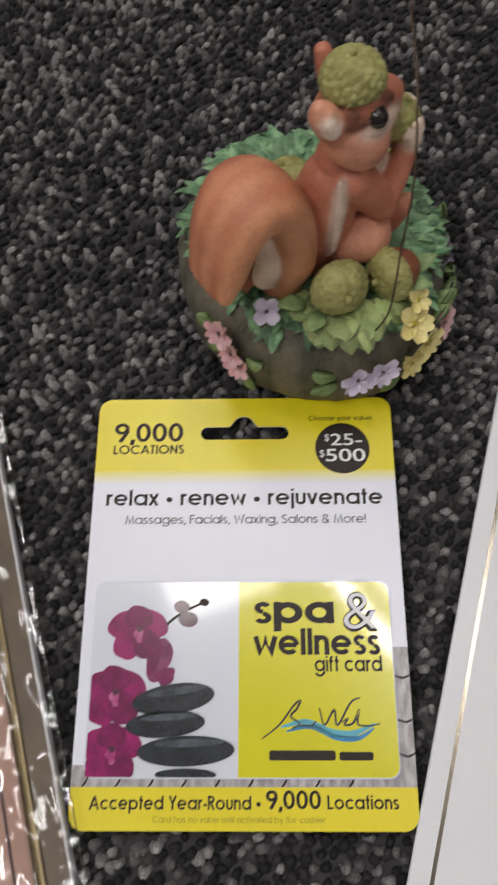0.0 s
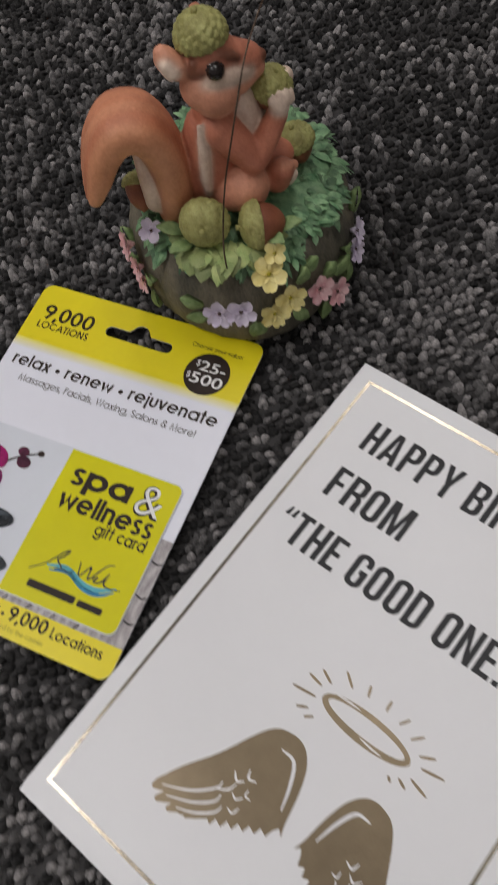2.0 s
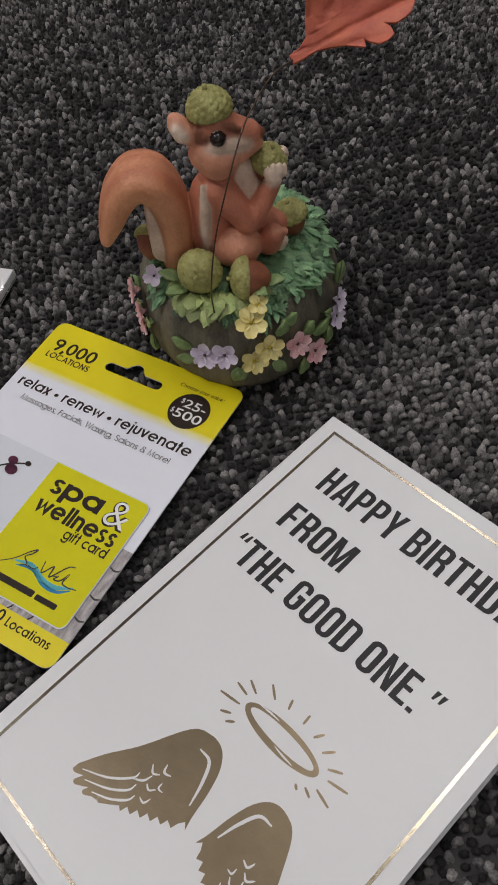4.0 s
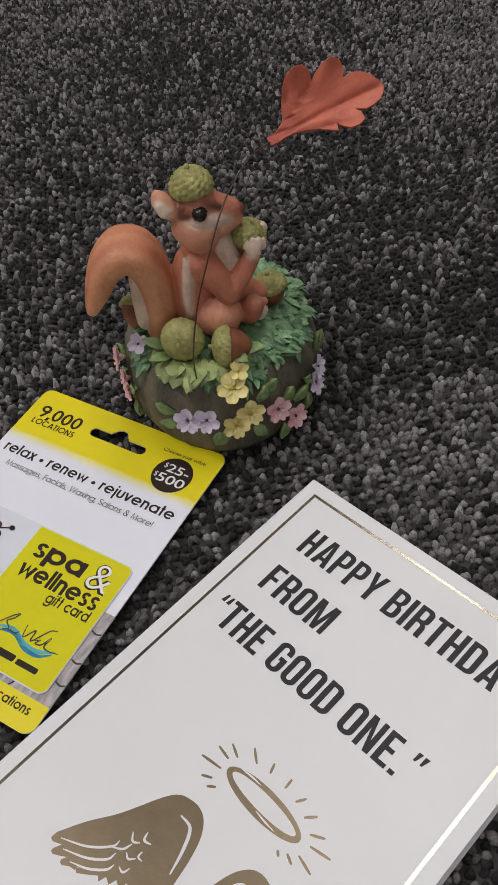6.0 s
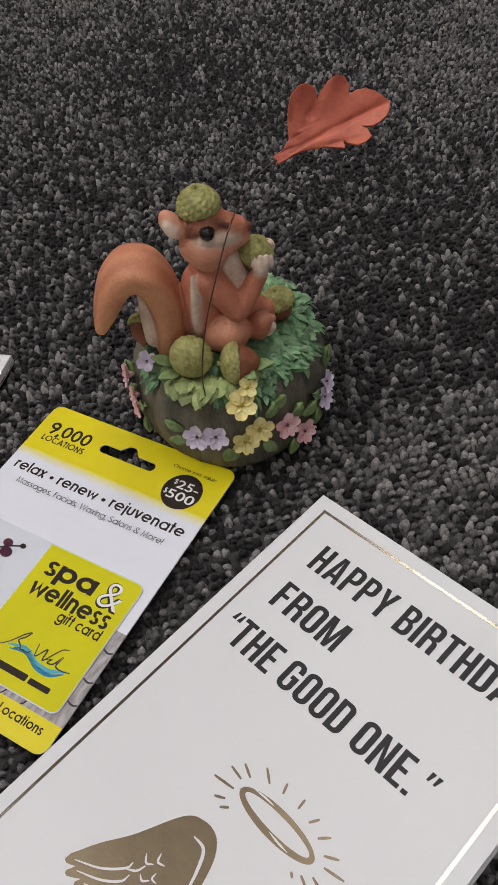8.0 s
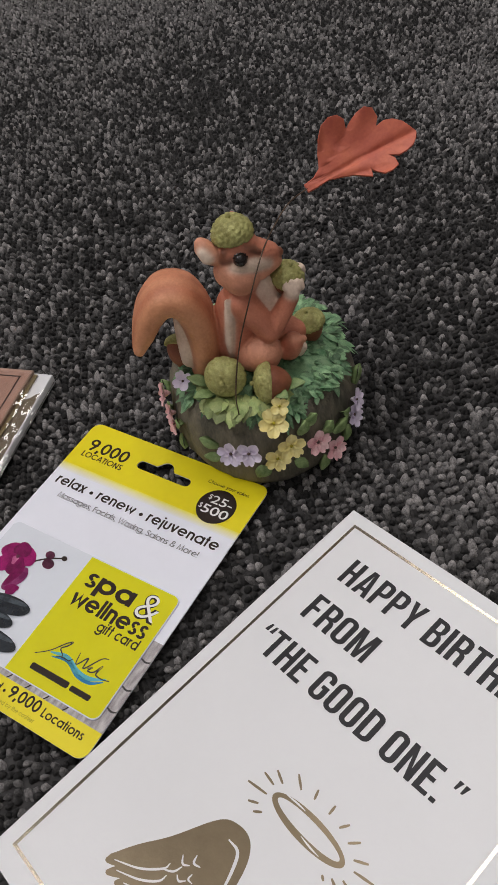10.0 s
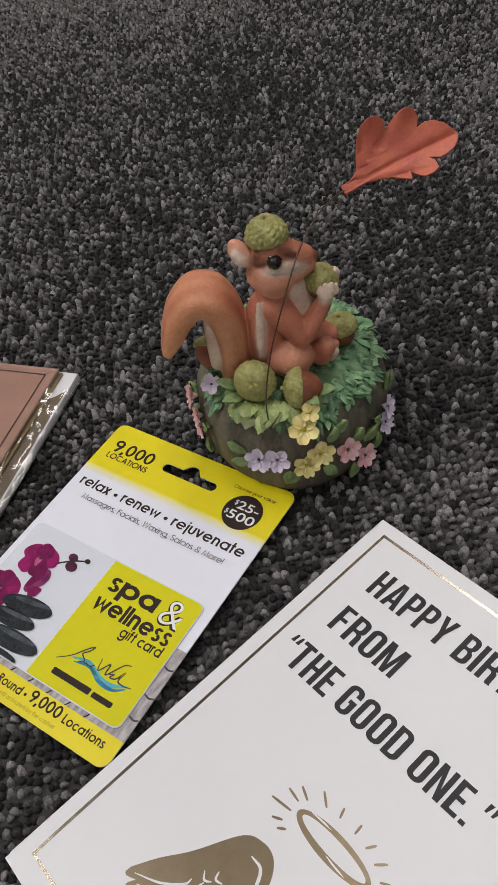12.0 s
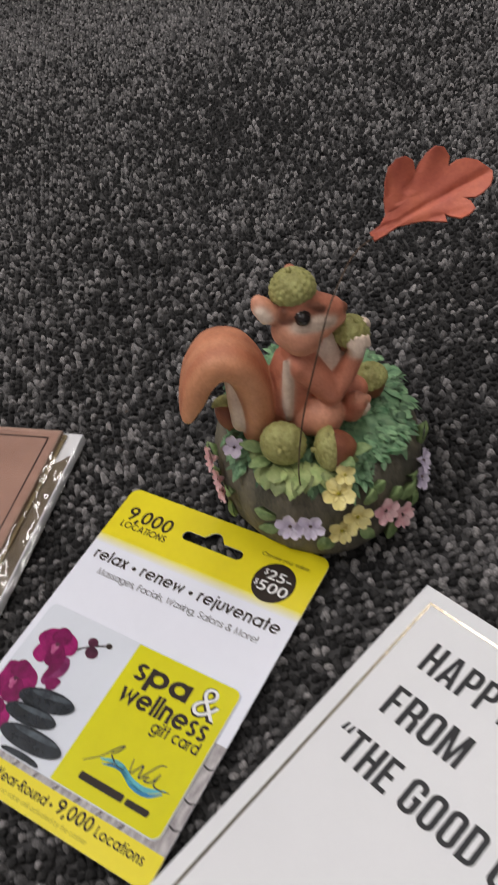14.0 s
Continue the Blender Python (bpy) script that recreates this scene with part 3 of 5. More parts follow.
def pile(name, inside, pitch, rings, sides, seed):
    """Yarn loops as small leaning arches in rows, joined into one mesh."""
    rng = np.random.default_rng(seed)
    g = np.arange(-1.3, 1.3, pitch)
    gx, gy = (a.ravel() for a in np.meshgrid(g, g))
    gx = gx + rng.normal(0, pitch * 0.13, gx.size)
    gy = gy + rng.normal(0, pitch * 0.13, gy.size)
    c, s = math.cos(radians(40)), math.sin(radians(40))
    x, y = c * gx - s * gy, s * gx + c * gy
    keep = inside(x, y)
    x, y = x[keep], y[keep]
    n = x.size
    turn = radians(40) + rng.normal(0, 0.6, n)
    ct, st = np.cos(turn), np.sin(turn)
    dark = (rng.random(n) > greyness(x, y)).astype(np.int32)
    half = pitch * rng.uniform(0.22, 0.36, n)          # half the span of the arch
    high = rng.uniform(0.0030, 0.0042, n)
    top = rng.normal(0.0, 0.0004, n) - 0.0007 * dark
    thick = pitch * rng.uniform(0.32, 0.46, n)
    lean = rng.normal(0, 0.35, n)
    co = np.zeros((n, rings, sides, 3))
    for i in range(rings):
        th = np.pi * (0.06 + 0.88 * i / (rings - 1))
        u, z = half * np.cos(th), high * (np.sin(th) - 1)
        du, dz = -np.sin(th), np.cos(th)
        for j in range(sides):
            a = 2 * np.pi * j / sides
            r = thick * (0.80 + 0.25 * np.sin(th)) * (1 + rng.normal(0, 0.10, n))
            across, outw = r * np.cos(a), r * np.sin(a)
            pu, pz = u + outw * np.cos(th), z + outw * np.sin(th) - thick
            pv = across + lean * (pz + high)
            co[:, i, j, 0] = x + ct * pu - st * pv
            co[:, i, j, 1] = y + st * pu + ct * pv
            co[:, i, j, 2] = top + pz
    k = rings * sides
    faces = []
    for i in range(rings - 1):
        for j in range(sides):
            a, b = i * sides + j, i * sides + (j + 1) % sides
            faces += [(a, a + sides, b + sides), (a, b + sides, b)]
    f = (np.array(faces)[None] + (np.arange(n) * k)[:, None, None]).reshape(-1, 3)
    me = bpy.data.meshes.new(name)
    me.vertices.add(n * k)
    me.vertices.foreach_set("co", co.ravel())
    me.loops.add(f.size)
    me.loops.foreach_set("vertex_index", f.ravel().astype(np.int32))
    me.polygons.add(len(f))
    me.polygons.foreach_set("loop_start", np.arange(0, f.size, 3, dtype=np.int32))
    me.materials.append(LIGHT_YARN), me.materials.append(DARK_YARN)
    me.polygons.foreach_set("material_index", np.repeat(dark, len(faces)))
    me.update(calc_edges=True)
    me.validate()
    return tagged(finish(name, me, None, None, "", True), "charcoal and grey heathered loop-pile carpet", "carpet", kind="stuff")


def near(x, y):
    return (np.abs(x - 0.03) < 0.27) & (y > -0.22) & (y < 0.26)


def far(x, y):
    return ~near(x, y) & (x > -0.62) & (x < 0.36) & (y > -0.27) & (y < 0.72) & (x + 0.45 * y < 0.36) & (x + 0.85 * y > -0.32)




# ---- gift card on its hanging carrier ----
GX0, GX1, GY0, GY1, GZ = -0.0463, 0.0490, -0.0666, 0.0624, 0.0022
gift = thing("gift_card_carrier", "yellow and white hanging gift card carrier lying on carpet", "gift card", pose(0, 0, GZ + 0.0008, 0.35, 0.55, 0))
slot = [(-0.0105 + 0.0022 * math.cos(radians(a)), 0.0500 + 0.0022 * math.sin(radians(a))) for a in range(90, 271, 20)]
slot += [(0.0135 + 0.0022 * math.cos(radians(a)), 0.0500 + 0.0022 * math.sin(radians(a))) for a in range(-90, 91, 20)]
slot += [(0.0058, 0.0522), (0.0050, 0.0532)] + [(0.0012 + 0.0037 * math.cos(radians(a)), 0.0522 + 0.0037 * math.sin(radians(a))) for a in range(20, 161, 20)] + [(-0.0026, 0.0532), (-0.0034, 0.0522)]
finish("board", flat([rounded(GX0, GY0, GX1, GY1, 0.0042), slot], 0.0005), WHITE_PRINT, gift)
T = 0.0005
band_low = 0.0372
top_band = rounded(GX0, GY1 - 0.02, GX1, GY1, 0.0042)[:14] + [(GX0, band_low), (GX1, band_low)]
finish("top_band", lifted(flat([top_band, slot]), T + 0.00006), YELLOW_PRINT, gift, "yellow printed header band")
for i in range(7):  # the header fades out in paler and paler strips
    y = band_low - 0.0006 * i
    k = (i + 1) / 8
    pale = material("pale_yellow_ink", [a + (b - a) * k for a, b in zip((0.80, 0.70, 0.02), (0.78, 0.79, 0.87))], 0.32, 0.02, 40)
    finish("fade_strip", lifted(flat([[(GX0, y - 0.0006), (GX1, y - 0.0006), (GX1, y), (GX0, y)]]), T + 0.00006), pale, gift)
bot = rounded(GX0, GY0, GX1, GY0 + 0.02, 0.0042)[14:]
finish("bottom_band", lifted(flat([[(GX1, -0.0556), (GX0, -0.0556)] + bot]), T + 0.00006), YELLOW_PRINT, gift, "yellow printed footer band")
finish("photo_strip", lifted(flat([[(GX0, -0.0556), (GX1, -0.0556), (GX1, -0.018), (0.043, -0.018), (0.043, -0.050), (GX0, -0.050)]]), T + 0.00005), PHOTO_GREY, gift, "printed grey stone photo")
for i in range(9):
    x = GX0 + 0.004 + 0.0092 * i
    finish("photo_seam", lifted(flat([stroke([(x - 0.0009, -0.0556), (x, -0.0545), (x + 0.0006, -0.0532)], 0.0006, 0.4)]), T + 0.00008), DARK_INK, gift)
for y in (-0.026, -0.038, -0.047):
    finish("photo_seam", lifted(flat([stroke([(0.0446, y), (0.047, y - 0.0007), (0.0489, y)], 0.0007, 0.3)]), T + 0.00008), GREY_INK, gift)

ZT = T + 0.00012
geometric("header_number", "9,000", -0.0408, -0.0185, 0.0472, 0.0066, ZT, DARK_INK, gift, 0.165, 0.06)
geometric("header_word", "LOCATIONS", -0.0408, -0.0180, 0.0430, 0.0031, ZT, DARK_INK, gift, 0.16, 0.10)
geometric("small_heading", "Choose your value:", 0.0222, 0.0430, 0.0542, 0.0017, ZT, DARK_INK, gift, 0.13, 0.09)
finish("value_badge", lifted(flat([ellipse(0.0328, 0.0445, 0.0087, 0.0087, n=40)]), ZT), DARK_INK, gift, "dark round price badge")
lettering("badge_sign", "$", 0.0272, 0.0287, 0.0470, 0.0024, ZT + 0.00005, PALE_INK, gift)
lettering("badge_value", "25-", 0.0291, 0.0392, 0.0455, 0.0040, ZT + 0.00005, PALE_INK, gift, 0.01)
lettering("badge_sign", "$", 0.0255, 0.0270, 0.0415, 0.0024, ZT + 0.00005, PALE_INK, gift)
lettering("badge_value", "500", 0.0274, 0.0400, 0.0400, 0.0042, ZT + 0.00005, PALE_INK, gift, 0.01)
geometric("slogan", "relax \u2022 renew \u2022 rejuvenate", -0.0420, 0.0446, 0.0256, 0.0052, ZT, DARK_INK, gift, 0.155, 0.085)
geometric("services_line", "Massages, Facials, Waxing, Salons & More!", -0.0356, 0.0390, 0.0196, 0.0028, ZT, GREY_INK, gift, 0.11, 0.08)
geometric("footer_word", "Accepted Year-Round", -0.0407, 0.0036, -0.0613, 0.0035, ZT, DARK_INK, gift, 0.155)
finish("bullet", lifted(flat([ellipse(0.0056, -0.0599, 0.0006, 0.0006, n=12)]), ZT), DARK_INK, gift)
geometric("footer_number", "9,000", 0.0076, 0.0226, -0.0611, 0.0047, ZT, DARK_INK, gift, 0.165, 0.06)
geometric("footer_word", "Locations", 0.0243, 0.0437, -0.0611, 0.0035, ZT, DARK_INK, gift, 0.155)
geometric("fine_print", "Card has no value until activated by the cashier", -0.0232, 0.0237, -0.0645, 0.0016, ZT, OLIVE_INK, gift, 0.13)

CX0, CX1, CY0, CY1 = -0.0428, 0.0446, -0.0535, 0.0012
pc = finish("plastic_card", lifted(flat([rounded(CX0, CY0, CX1, CY1, 0.0030)], 0.0006, 0.0001), T + 0.0001), CARD_WHITE, gift, "glossy plastic gift card with orchid picture")
PZ = T + 0.0009
yel = [(0.0, CY0 + 0.0003)] + rounded(0.02, CY0 + 0.0003, CX1 - 0.0002, CY1 - 0.0003, 0.0029)[21:28] + rounded(0.02, CY0 + 0.0003, CX1 - 0.0002, CY1 - 0.0003, 0.0029)[0:7] + [(0.0, CY1 - 0.0003)]
finish("yellow_panel", lifted(flat([yel]), PZ), CARD_YELLOW, pc, "yellow half of the card")
PZ2 = PZ + 0.00006
geometric("card_word", "spa", 0.0045, 0.0280, -0.0113, 0.0086, PZ2, DARK_INK, pc, 0.195, 0.05)
lettering("ampersand", "&", 0.0306, 0.0408, -0.0133, 0.0112, PZ2, DARK_INK, pc, 0.02, "&")
lettering("ampersand", "&", 0.0309, 0.0405, -0.0130, 0.0106, PZ2 + 0.00004, PALE_INK, pc, -0.012, "&")
geometric("card_word", "wellness", 0.0045, 0.0410, -0.0203, 0.0076, PZ2, DARK_INK, pc, 0.175, 0.06)
geometric("card_word", "gift card", 0.0219, 0.0412, -0.0250, 0.0044, PZ2, DARK_INK, pc, 0.15, 0.075)
for (a, b), w, m in (((0.0120, 0.0385), 0.0022, TEAL_INK), ((0.0135, 0.0380), 0.0016, BLUE_INK)):
    dy = -0.0012 if m is BLUE_INK else 0.0
    finish("logo_wave", lifted(flat([stroke([(a, -0.0400 + dy), (a + 0.007, -0.0388 + dy), (a + 0.014, -0.0416 + dy), (a + 0.020, -0.0418 + dy), (b, -0.0392 + dy)], w)]), PZ2), m, pc, "blue wave of a logo")
for pts in ([(0.0066, -0.0432), (0.0115, -0.0395), (0.0155, -0.0345), (0.0175, -0.0330), (0.0165, -0.0352), (0.0148, -0.0372), (0.0172, -0.0392), (0.0150, -0.0405)],
            [(0.0172, -0.0400), (0.0190, -0.0383), (0.0180, -0.0395), (0.0205, -0.0398), (0.0218, -0.0385)],
            [(0.0228, -0.0350), (0.0242, -0.0395), (0.0270, -0.0355), (0.0278, -0.0396), (0.0318, -0.0335), (0.0345, -0.0322)],
            [(0.0290, -0.0388), (0.0308, -0.0378), (0.0298, -0.0395), (0.0322, -0.0390), (0.0340, -0.0355), (0.0335, -0.0392), (0.0365, -0.0398), (0.0398, -0.0392)]):
    finish("logo_stroke", lifted(flat([stroke(pts, 0.0006, 0.6)]), PZ2 + 0.00005), GREY_INK, pc, "thin dark swash of a logo")
finish("logo_bar", lifted(flat([rounded(0.0086, -0.0488, 0.0270, -0.0462, 0.0006, 3)]), PZ2), DARK_INK, pc)
finish("logo_bar", lifted(flat([rounded(0.0280, -0.0488, 0.0374, -0.0466, 0.0006, 3)]), PZ2), DARK_INK, pc)

# the printed orchids and stones
def printed(name, outline, m, z):
    x_lo, y_lo = CX0 + 0.0004, CY0 + 0.0004
    return finish(name, lifted(flat([[(max(x, x_lo), max(y, y_lo)) for x, y in outline]]), PZ + 0.00005 * z), m, pc)

printed("stem", stroke([(-0.0215, -0.0300), (-0.0245, -0.0230), (-0.0230, -0.0140), (-0.0175, -0.0085), (-0.0110, -0.0052)], 0.0008, 0.3), DARK_INK, 1)
for cx, cy, r in ((-0.0170, -0.0063, 0.0023), (-0.0150, -0.0100, 0.0029), (-0.0103, -0.0050, 0.0014)):
    printed("bud", ellipse(cx, cy, r, r * 0.78, -10), PLUM if r > 0.002 else DARK_INK, 2)
for cx, cy, k in ((-0.0298, -0.0135, 1.0), (-0.0358, -0.0312, 1.05), (-0.0358, -0.0465, 1.0)):
    for j, (dx, dy, rx, ry, t) in enumerate(((-0.0038, 0.0018, 0.0050, 0.0042, 30), (0.0040, 0.0020, 0.0050, 0.0042, -25), (0.0002, 0.0040, 0.0042, 0.0036, 0), (-0.0026, -0.0035, 0.0040, 0.0048, -25), (0.0028, -0.0036, 0.0040, 0.0046, 25))):
        printed("petal", ellipse(cx + dx * k, cy + dy * k, rx * k, ry * k, t, wobble=0.05, seed=j), MAGENTA if j in (0, 1, 3) else DEEP_MAGENTA, 2 + j)
    printed("petal", ellipse(cx + 0.0004, cy - 0.0012, 0.0013, 0.0021, 15, wobble=0.16), PINK_PRINT, 8)
    printed("petal", ellipse(cx + 0.0006, cy + 0.0006, 0.0010, 0.0008, 0, wobble=0.16), PLUM, 9)
printed("petal", ellipse(-0.0232, -0.0215, 0.0036, 0.0064, -14, wobble=0.06), MAUVE, 3)
printed("petal", ellipse(-0.0212, -0.0262, 0.0030, 0.0024, 20, wobble=0.1), DEEP_MAGENTA, 4)
printed("petal", ellipse(-0.0246, -0.0205, 0.0020, 0.0055, -10, wobble=0.06), DEEP_MAGENTA, 4)
for cx, cy, rx, ry, t in ((-0.0145, -0.0525, 0.0085, 0.0016, 0), (-0.0146, -0.0464, 0.0136, 0.0040, 2), (-0.0206, -0.0393, 0.0112, 0.0036, 4), (-0.0186, -0.0325, 0.0118, 0.0041, 8)):
    printed("stone", ellipse(cx, cy, rx, ry, t, 36), STONE_PRINT, 9)
    if ry > 0.002:
        printed("stone_sheen", ellipse(cx + 0.001, cy + ry * 0.52, rx * 0.72, ry * 0.26, t, 30), STONE_SHEEN, 10)


# ---- birthday card ----
right = Vector((0.9621, -0.2696, 0.0432)).normalized()
up_card = Vector((0.2695, 0.9630, 0.0057))
up_card = (up_card - right * up_card.dot(right)).normalized()
nrm = right.cross(up_card)
mb = Matrix((right, up_card, nrm)).transposed().to_4x4()
mb.translation = (0.0859, 0.0674, 0.0034)
mb = mb @ Matrix.Scale(0.9885, 4)
BW, BH, BT = 0.1222, 0.1778, -0.0007  # width, foot and head of the sheet
bday = thing("birthday_card", "white folded birthday card with gold foil border, on carpet", "greeting card", mb)
finish("front_panel", lifted(flat([[(0, -BH), (BW, -BH), (BW, BT), (0, BT)]], 0.0004), -0.0004), CARD_STOCK, bday)
back = finish("back_panel", flat([[(0, -BH), (BW - 0.0008, -BH), (BW - 0.0008, BT), (0, BT)]], 0.0004), CARD_STOCK, bday, "flat back panel")
back.matrix_basis = mb.inverted() @ (Matrix.Translation((0.0859, 0.0674, 0.0018)) @ pose(0, 0, 0, 0, 0, -15.65))
spine = part("spine", tube([(0.0000, -BH, -0.0007), (0.0, -BH / 2, -0.0007), (0.0, BT, -0.0007)], 0.00055, 2, 8), CARD_STOCK, bday)
I0, I1, J0, J1, LW = 0.0052, BW - 0.0052, 0.0060, BH - 0.0052, 0.0011
for a0, b0, a1, b1 in ((I0, J0, I1, J0 + LW), (I0, J1 - LW, I1, J1), (I0, J0 + LW, I0 + LW, J1 - LW), (I1 - LW, J0 + LW, I1, J1 - LW)):
    finish("foil_line", flat([[(a0, -b1), (a1, -b1), (a1, -b0), (a0, -b0)]], 0.00012), FOIL, bday, "gold foil border line")
BZ = 0.00012
condensed("letter", "HAPPY BIRTHDAY", 0.0172, 0.1090, -0.0297, 0.0118, BZ, BLACK_INK, bday)
condensed("letter", "FROM", 0.0170, 0.0476, -0.0500, 0.0116, BZ, BLACK_INK, bday)
condensed("letter", "THE GOOD ONE.", 0.0164, 0.0951, -0.0707, 0.0116, BZ, BLACK_INK, bday)
for qx, turn in ((0.0119, 1), (0.0142, 1), (0.0969, -1), (0.0993, -1)):  # wedge-shaped quotation marks
    fat, thin = (0.0008, 0.0004) if turn > 0 else (0.0004, 0.0008)
    foot, head = (qx + 0.0002, -0.0626), (qx + 0.0008, -0.0594)
    finish("quote_mark", flat([[(foot[0] - fat, foot[1]), (foot[0] + fat, foot[1]), (head[0] + thin, head[1]), (head[0] - thin, head[1])]], BZ), BLACK_INK, bday)

AX = 0.0735  # the wings' middle line
HX, HY = 0.0721, -0.1026  # the halo's middle
finish("halo", flat([ellipse(HX, HY, 0.0153, 0.0045, -0.6, 48), ellipse(HX, HY + 0.0002, 0.0133, 0.0026, -0.6, 48)], BZ), WING_FOIL, bday, "bronze foil halo")
for x0 in (-0.008, 0.004):
    sgn = 1 if x0 < 0 else -1
    finish("halo_glint", lifted(flat([stroke([(HX + x0 - 0.004, HY + sgn * 0.0029), (HX + x0, HY + sgn * 0.0033), (HX + x0 + 0.004, HY + sgn * 0.0034)], 0.0006)]), BZ + 0.0001), CARD_STOCK, bday)
RAYS = ((48.7, 104.6, 56.3, 103.4), (50.8, 99.0, 55.9, 99.8), (53.4, 95.6, 57.8, 97.6), (59.5, 91.8, 63.6, 94.9), (67.6, 91.0, 68.7, 94.2), (74.9, 90.9, 75.1, 94.3), (82.0, 92.1, 80.1, 95.0), (87.8, 93.6, 85.0, 96.5),
        (93.5, 96.6, 89.4, 98.8), (98.2, 99.8, 91.6, 101.1), (96.7, 106.5, 90.9, 105.1), (91.0, 108.3, 88.1, 107.0), (85.4, 108.2, 86.8, 109.3), (53.2, 108.9, 56.4, 107.2), (56.9, 110.1, 59.2, 108.3))
for a0, b0, a1, b1 in RAYS:
    p, q = Vector((a0 / 1000 - 0.0011, -b0 / 1000 - 0.0006)), Vector((a1 / 1000 - 0.0011, -b1 / 1000 - 0.0006))
    finish("ray", flat([stroke([p, (p + q) / 2, q], 0.00085, 0.5)], BZ), WING_FOIL, bday)


def wing(sx, kx, mid):
    """One bronze wing: its outline, scalloped inner edge, long feathers, and pale lines for the plumes."""
    def P(x, y):
        return (mid + sx * kx * x / 1000, -y / 1000)
    edge = [P(*p) for p in ((3.0, 140.2), (4.2, 136.0), (5.6, 128.5), (8.0, 121.5), (12.0, 117.2), (17.5, 116.6), (23.5, 120.0), (31.0, 134.0), (37.0, 143.0), (41.3, 151.0))]
    pts = [tuple(p) for p in spline(edge, 6)]
    for (x0, y0), (x1, y1) in (((40.5, 153.2), (37.0, 152.0)), ((37.5, 155.3), (33.0, 153.0)), ((33.0, 155.2), (28.0, 152.2)), ((28.0, 153.4), (22.0, 149.5))):
        pts += [P(x0 + 0.9, y0 - 0.9), P(x0 + 1.0, y0 - 0.3), P(x0 + 0.6, y0 + 0.2), P(x0 - 0.3, y0 + 0.3), P((x0 + x1) / 2, (y0 + y1) / 2 + 0.3), P(x1 + 0.3, y1 + 0.1)]
    for i in range(6):
        x, y = 21.0 - 2.9 * i, 150.5 - 1.55 * i
        pts += [P(x, y), P(x - 0.7, y - 2.4)]
    pts += [P(4.6, 138.6)]
    finish("wing", flat([pts], BZ), WING_FOIL, bday, "bronze foil angel wing")
    for line, w in (([(16.8, 121.8), (12.0, 122.4), (9.0, 128.0), (7.0, 134.8)], 1.1), ([(39.0, 151.2), (31.0, 147.0), (25.5, 141.8), (25.0, 139.2)], 0.75), ([(36.0, 152.6), (28.5, 149.0), (23.8, 145.0), (23.2, 142.2)], 0.75),
                    ([(31.5, 153.2), (26.0, 150.6), (21.8, 147.0), (21.0, 144.5)], 0.75), ([(25.5, 142.0), (22.5, 140.0), (21.5, 137.2)], 0.7), ([(24.0, 134.8), (22.0, 136.6), (20.0, 135.4)], 0.7), ([(20.6, 131.8), (19.6, 134.0), (17.2, 133.4)], 0.75),
                    ([(21.0, 139.8), (19.2, 140.6), (17.6, 139.0)], 0.65), ([(17.6, 136.4), (17.4, 138.2), (15.6, 138.2)], 0.6), ([(19.6, 143.8), (17.6, 144.0), (16.8, 141.8)], 0.65)):
        finish("plume_line", lifted(flat([stroke([P(*p) for p in line], w / 1000, 0.8)]), BZ + 0.0001), CARD_STOCK, bday)


wing(-1, 1.0, AX - 0.0003)
wing(1, 0.92, AX - 0.0014)


# ---- boxed card in a clear sleeve, with its envelope ----
sd = Vector((0.276, -0.961, 0)).normalized()      # down the right-hand edges
sx = Vector((0.961, 0.276, 0)).normalized()
ms = Matrix((sx, -sd, Vector((0, 0, 1)))).transposed().to_4x4()
ms.translation = (-0.0970, 0.0742, 0.0016)
LIFT = 0.0034  # the stuffed envelope under the card
pack = thing("sleeved_greeting_card", "rose-brown greeting card with white envelope in clear sleeve", "greeting card", ms)
SH = 0.178
finish("envelope", flat([[(-0.126, -SH + 0.001), (0.0098, -SH + 0.001), (0.0098, 0.0012), (-0.126, 0.0012)]], 0.0012 + LIFT, 0.0003), ENVELOPE, pack, "white paper envelope")
finish("envelope_liner", lifted(flat([[(0.0004, -SH + 0.004), (0.0094, -SH + 0.004), (0.0094, -0.0120), (0.0078, -0.0128), (0.0062, -0.0150), (0.0040, -0.0168), (0.0004, -0.0172)]], 0.0003), LIFT + 0.0013), KRAFT_DARK, pack, "olive-brown paper liner")
finish("inner_card", lifted(flat([[(-0.124, -SH + 0.003), (0.0020, -SH + 0.003), (0.0020, -0.0006), (-0.124, -0.0006)]], 0.0010), LIFT + 0.0018), GOLD_PAPER, pack, "gold card edge").location.x = 0.0010
finish("front_card", lifted(flat([[(-0.126, -SH + 0.001), (0, -SH + 0.001), (0, 0), (-0.126, 0)]], 0.0016, 0.0002), LIFT + 0.0031), KRAFT_EDGE, pack, "thick rose-brown card front").location.x = 0.0010
finish("front_print", lifted(flat([[(-0.1255, -SH + 0.0015), (-0.0005, -SH + 0.0015), (-0.0005, -0.0005), (-0.1255, -0.0005)]]), LIFT + 0.00496), WOOD_CARD, pack, "rose-brown woodgrain print").location.x = 0.0010
for a0, b0, a1, b1 in ((-0.121, 0.0045, -0.0045, 0.0053), (-0.0053, 0.0053, -0.0045, SH - 0.006), (-0.121, SH - 0.0068, -0.0045, SH - 0.006), (-0.1218, 0.0045, -0.121, SH - 0.006)):
    finish("border_line", lifted(flat([[(a0, -b1), (a1, -b1), (a1, -b0), (a0, -b0)]]), LIFT + 0.00504), DARK_LINE, pack, "dark printed border").location.x = 0.0010
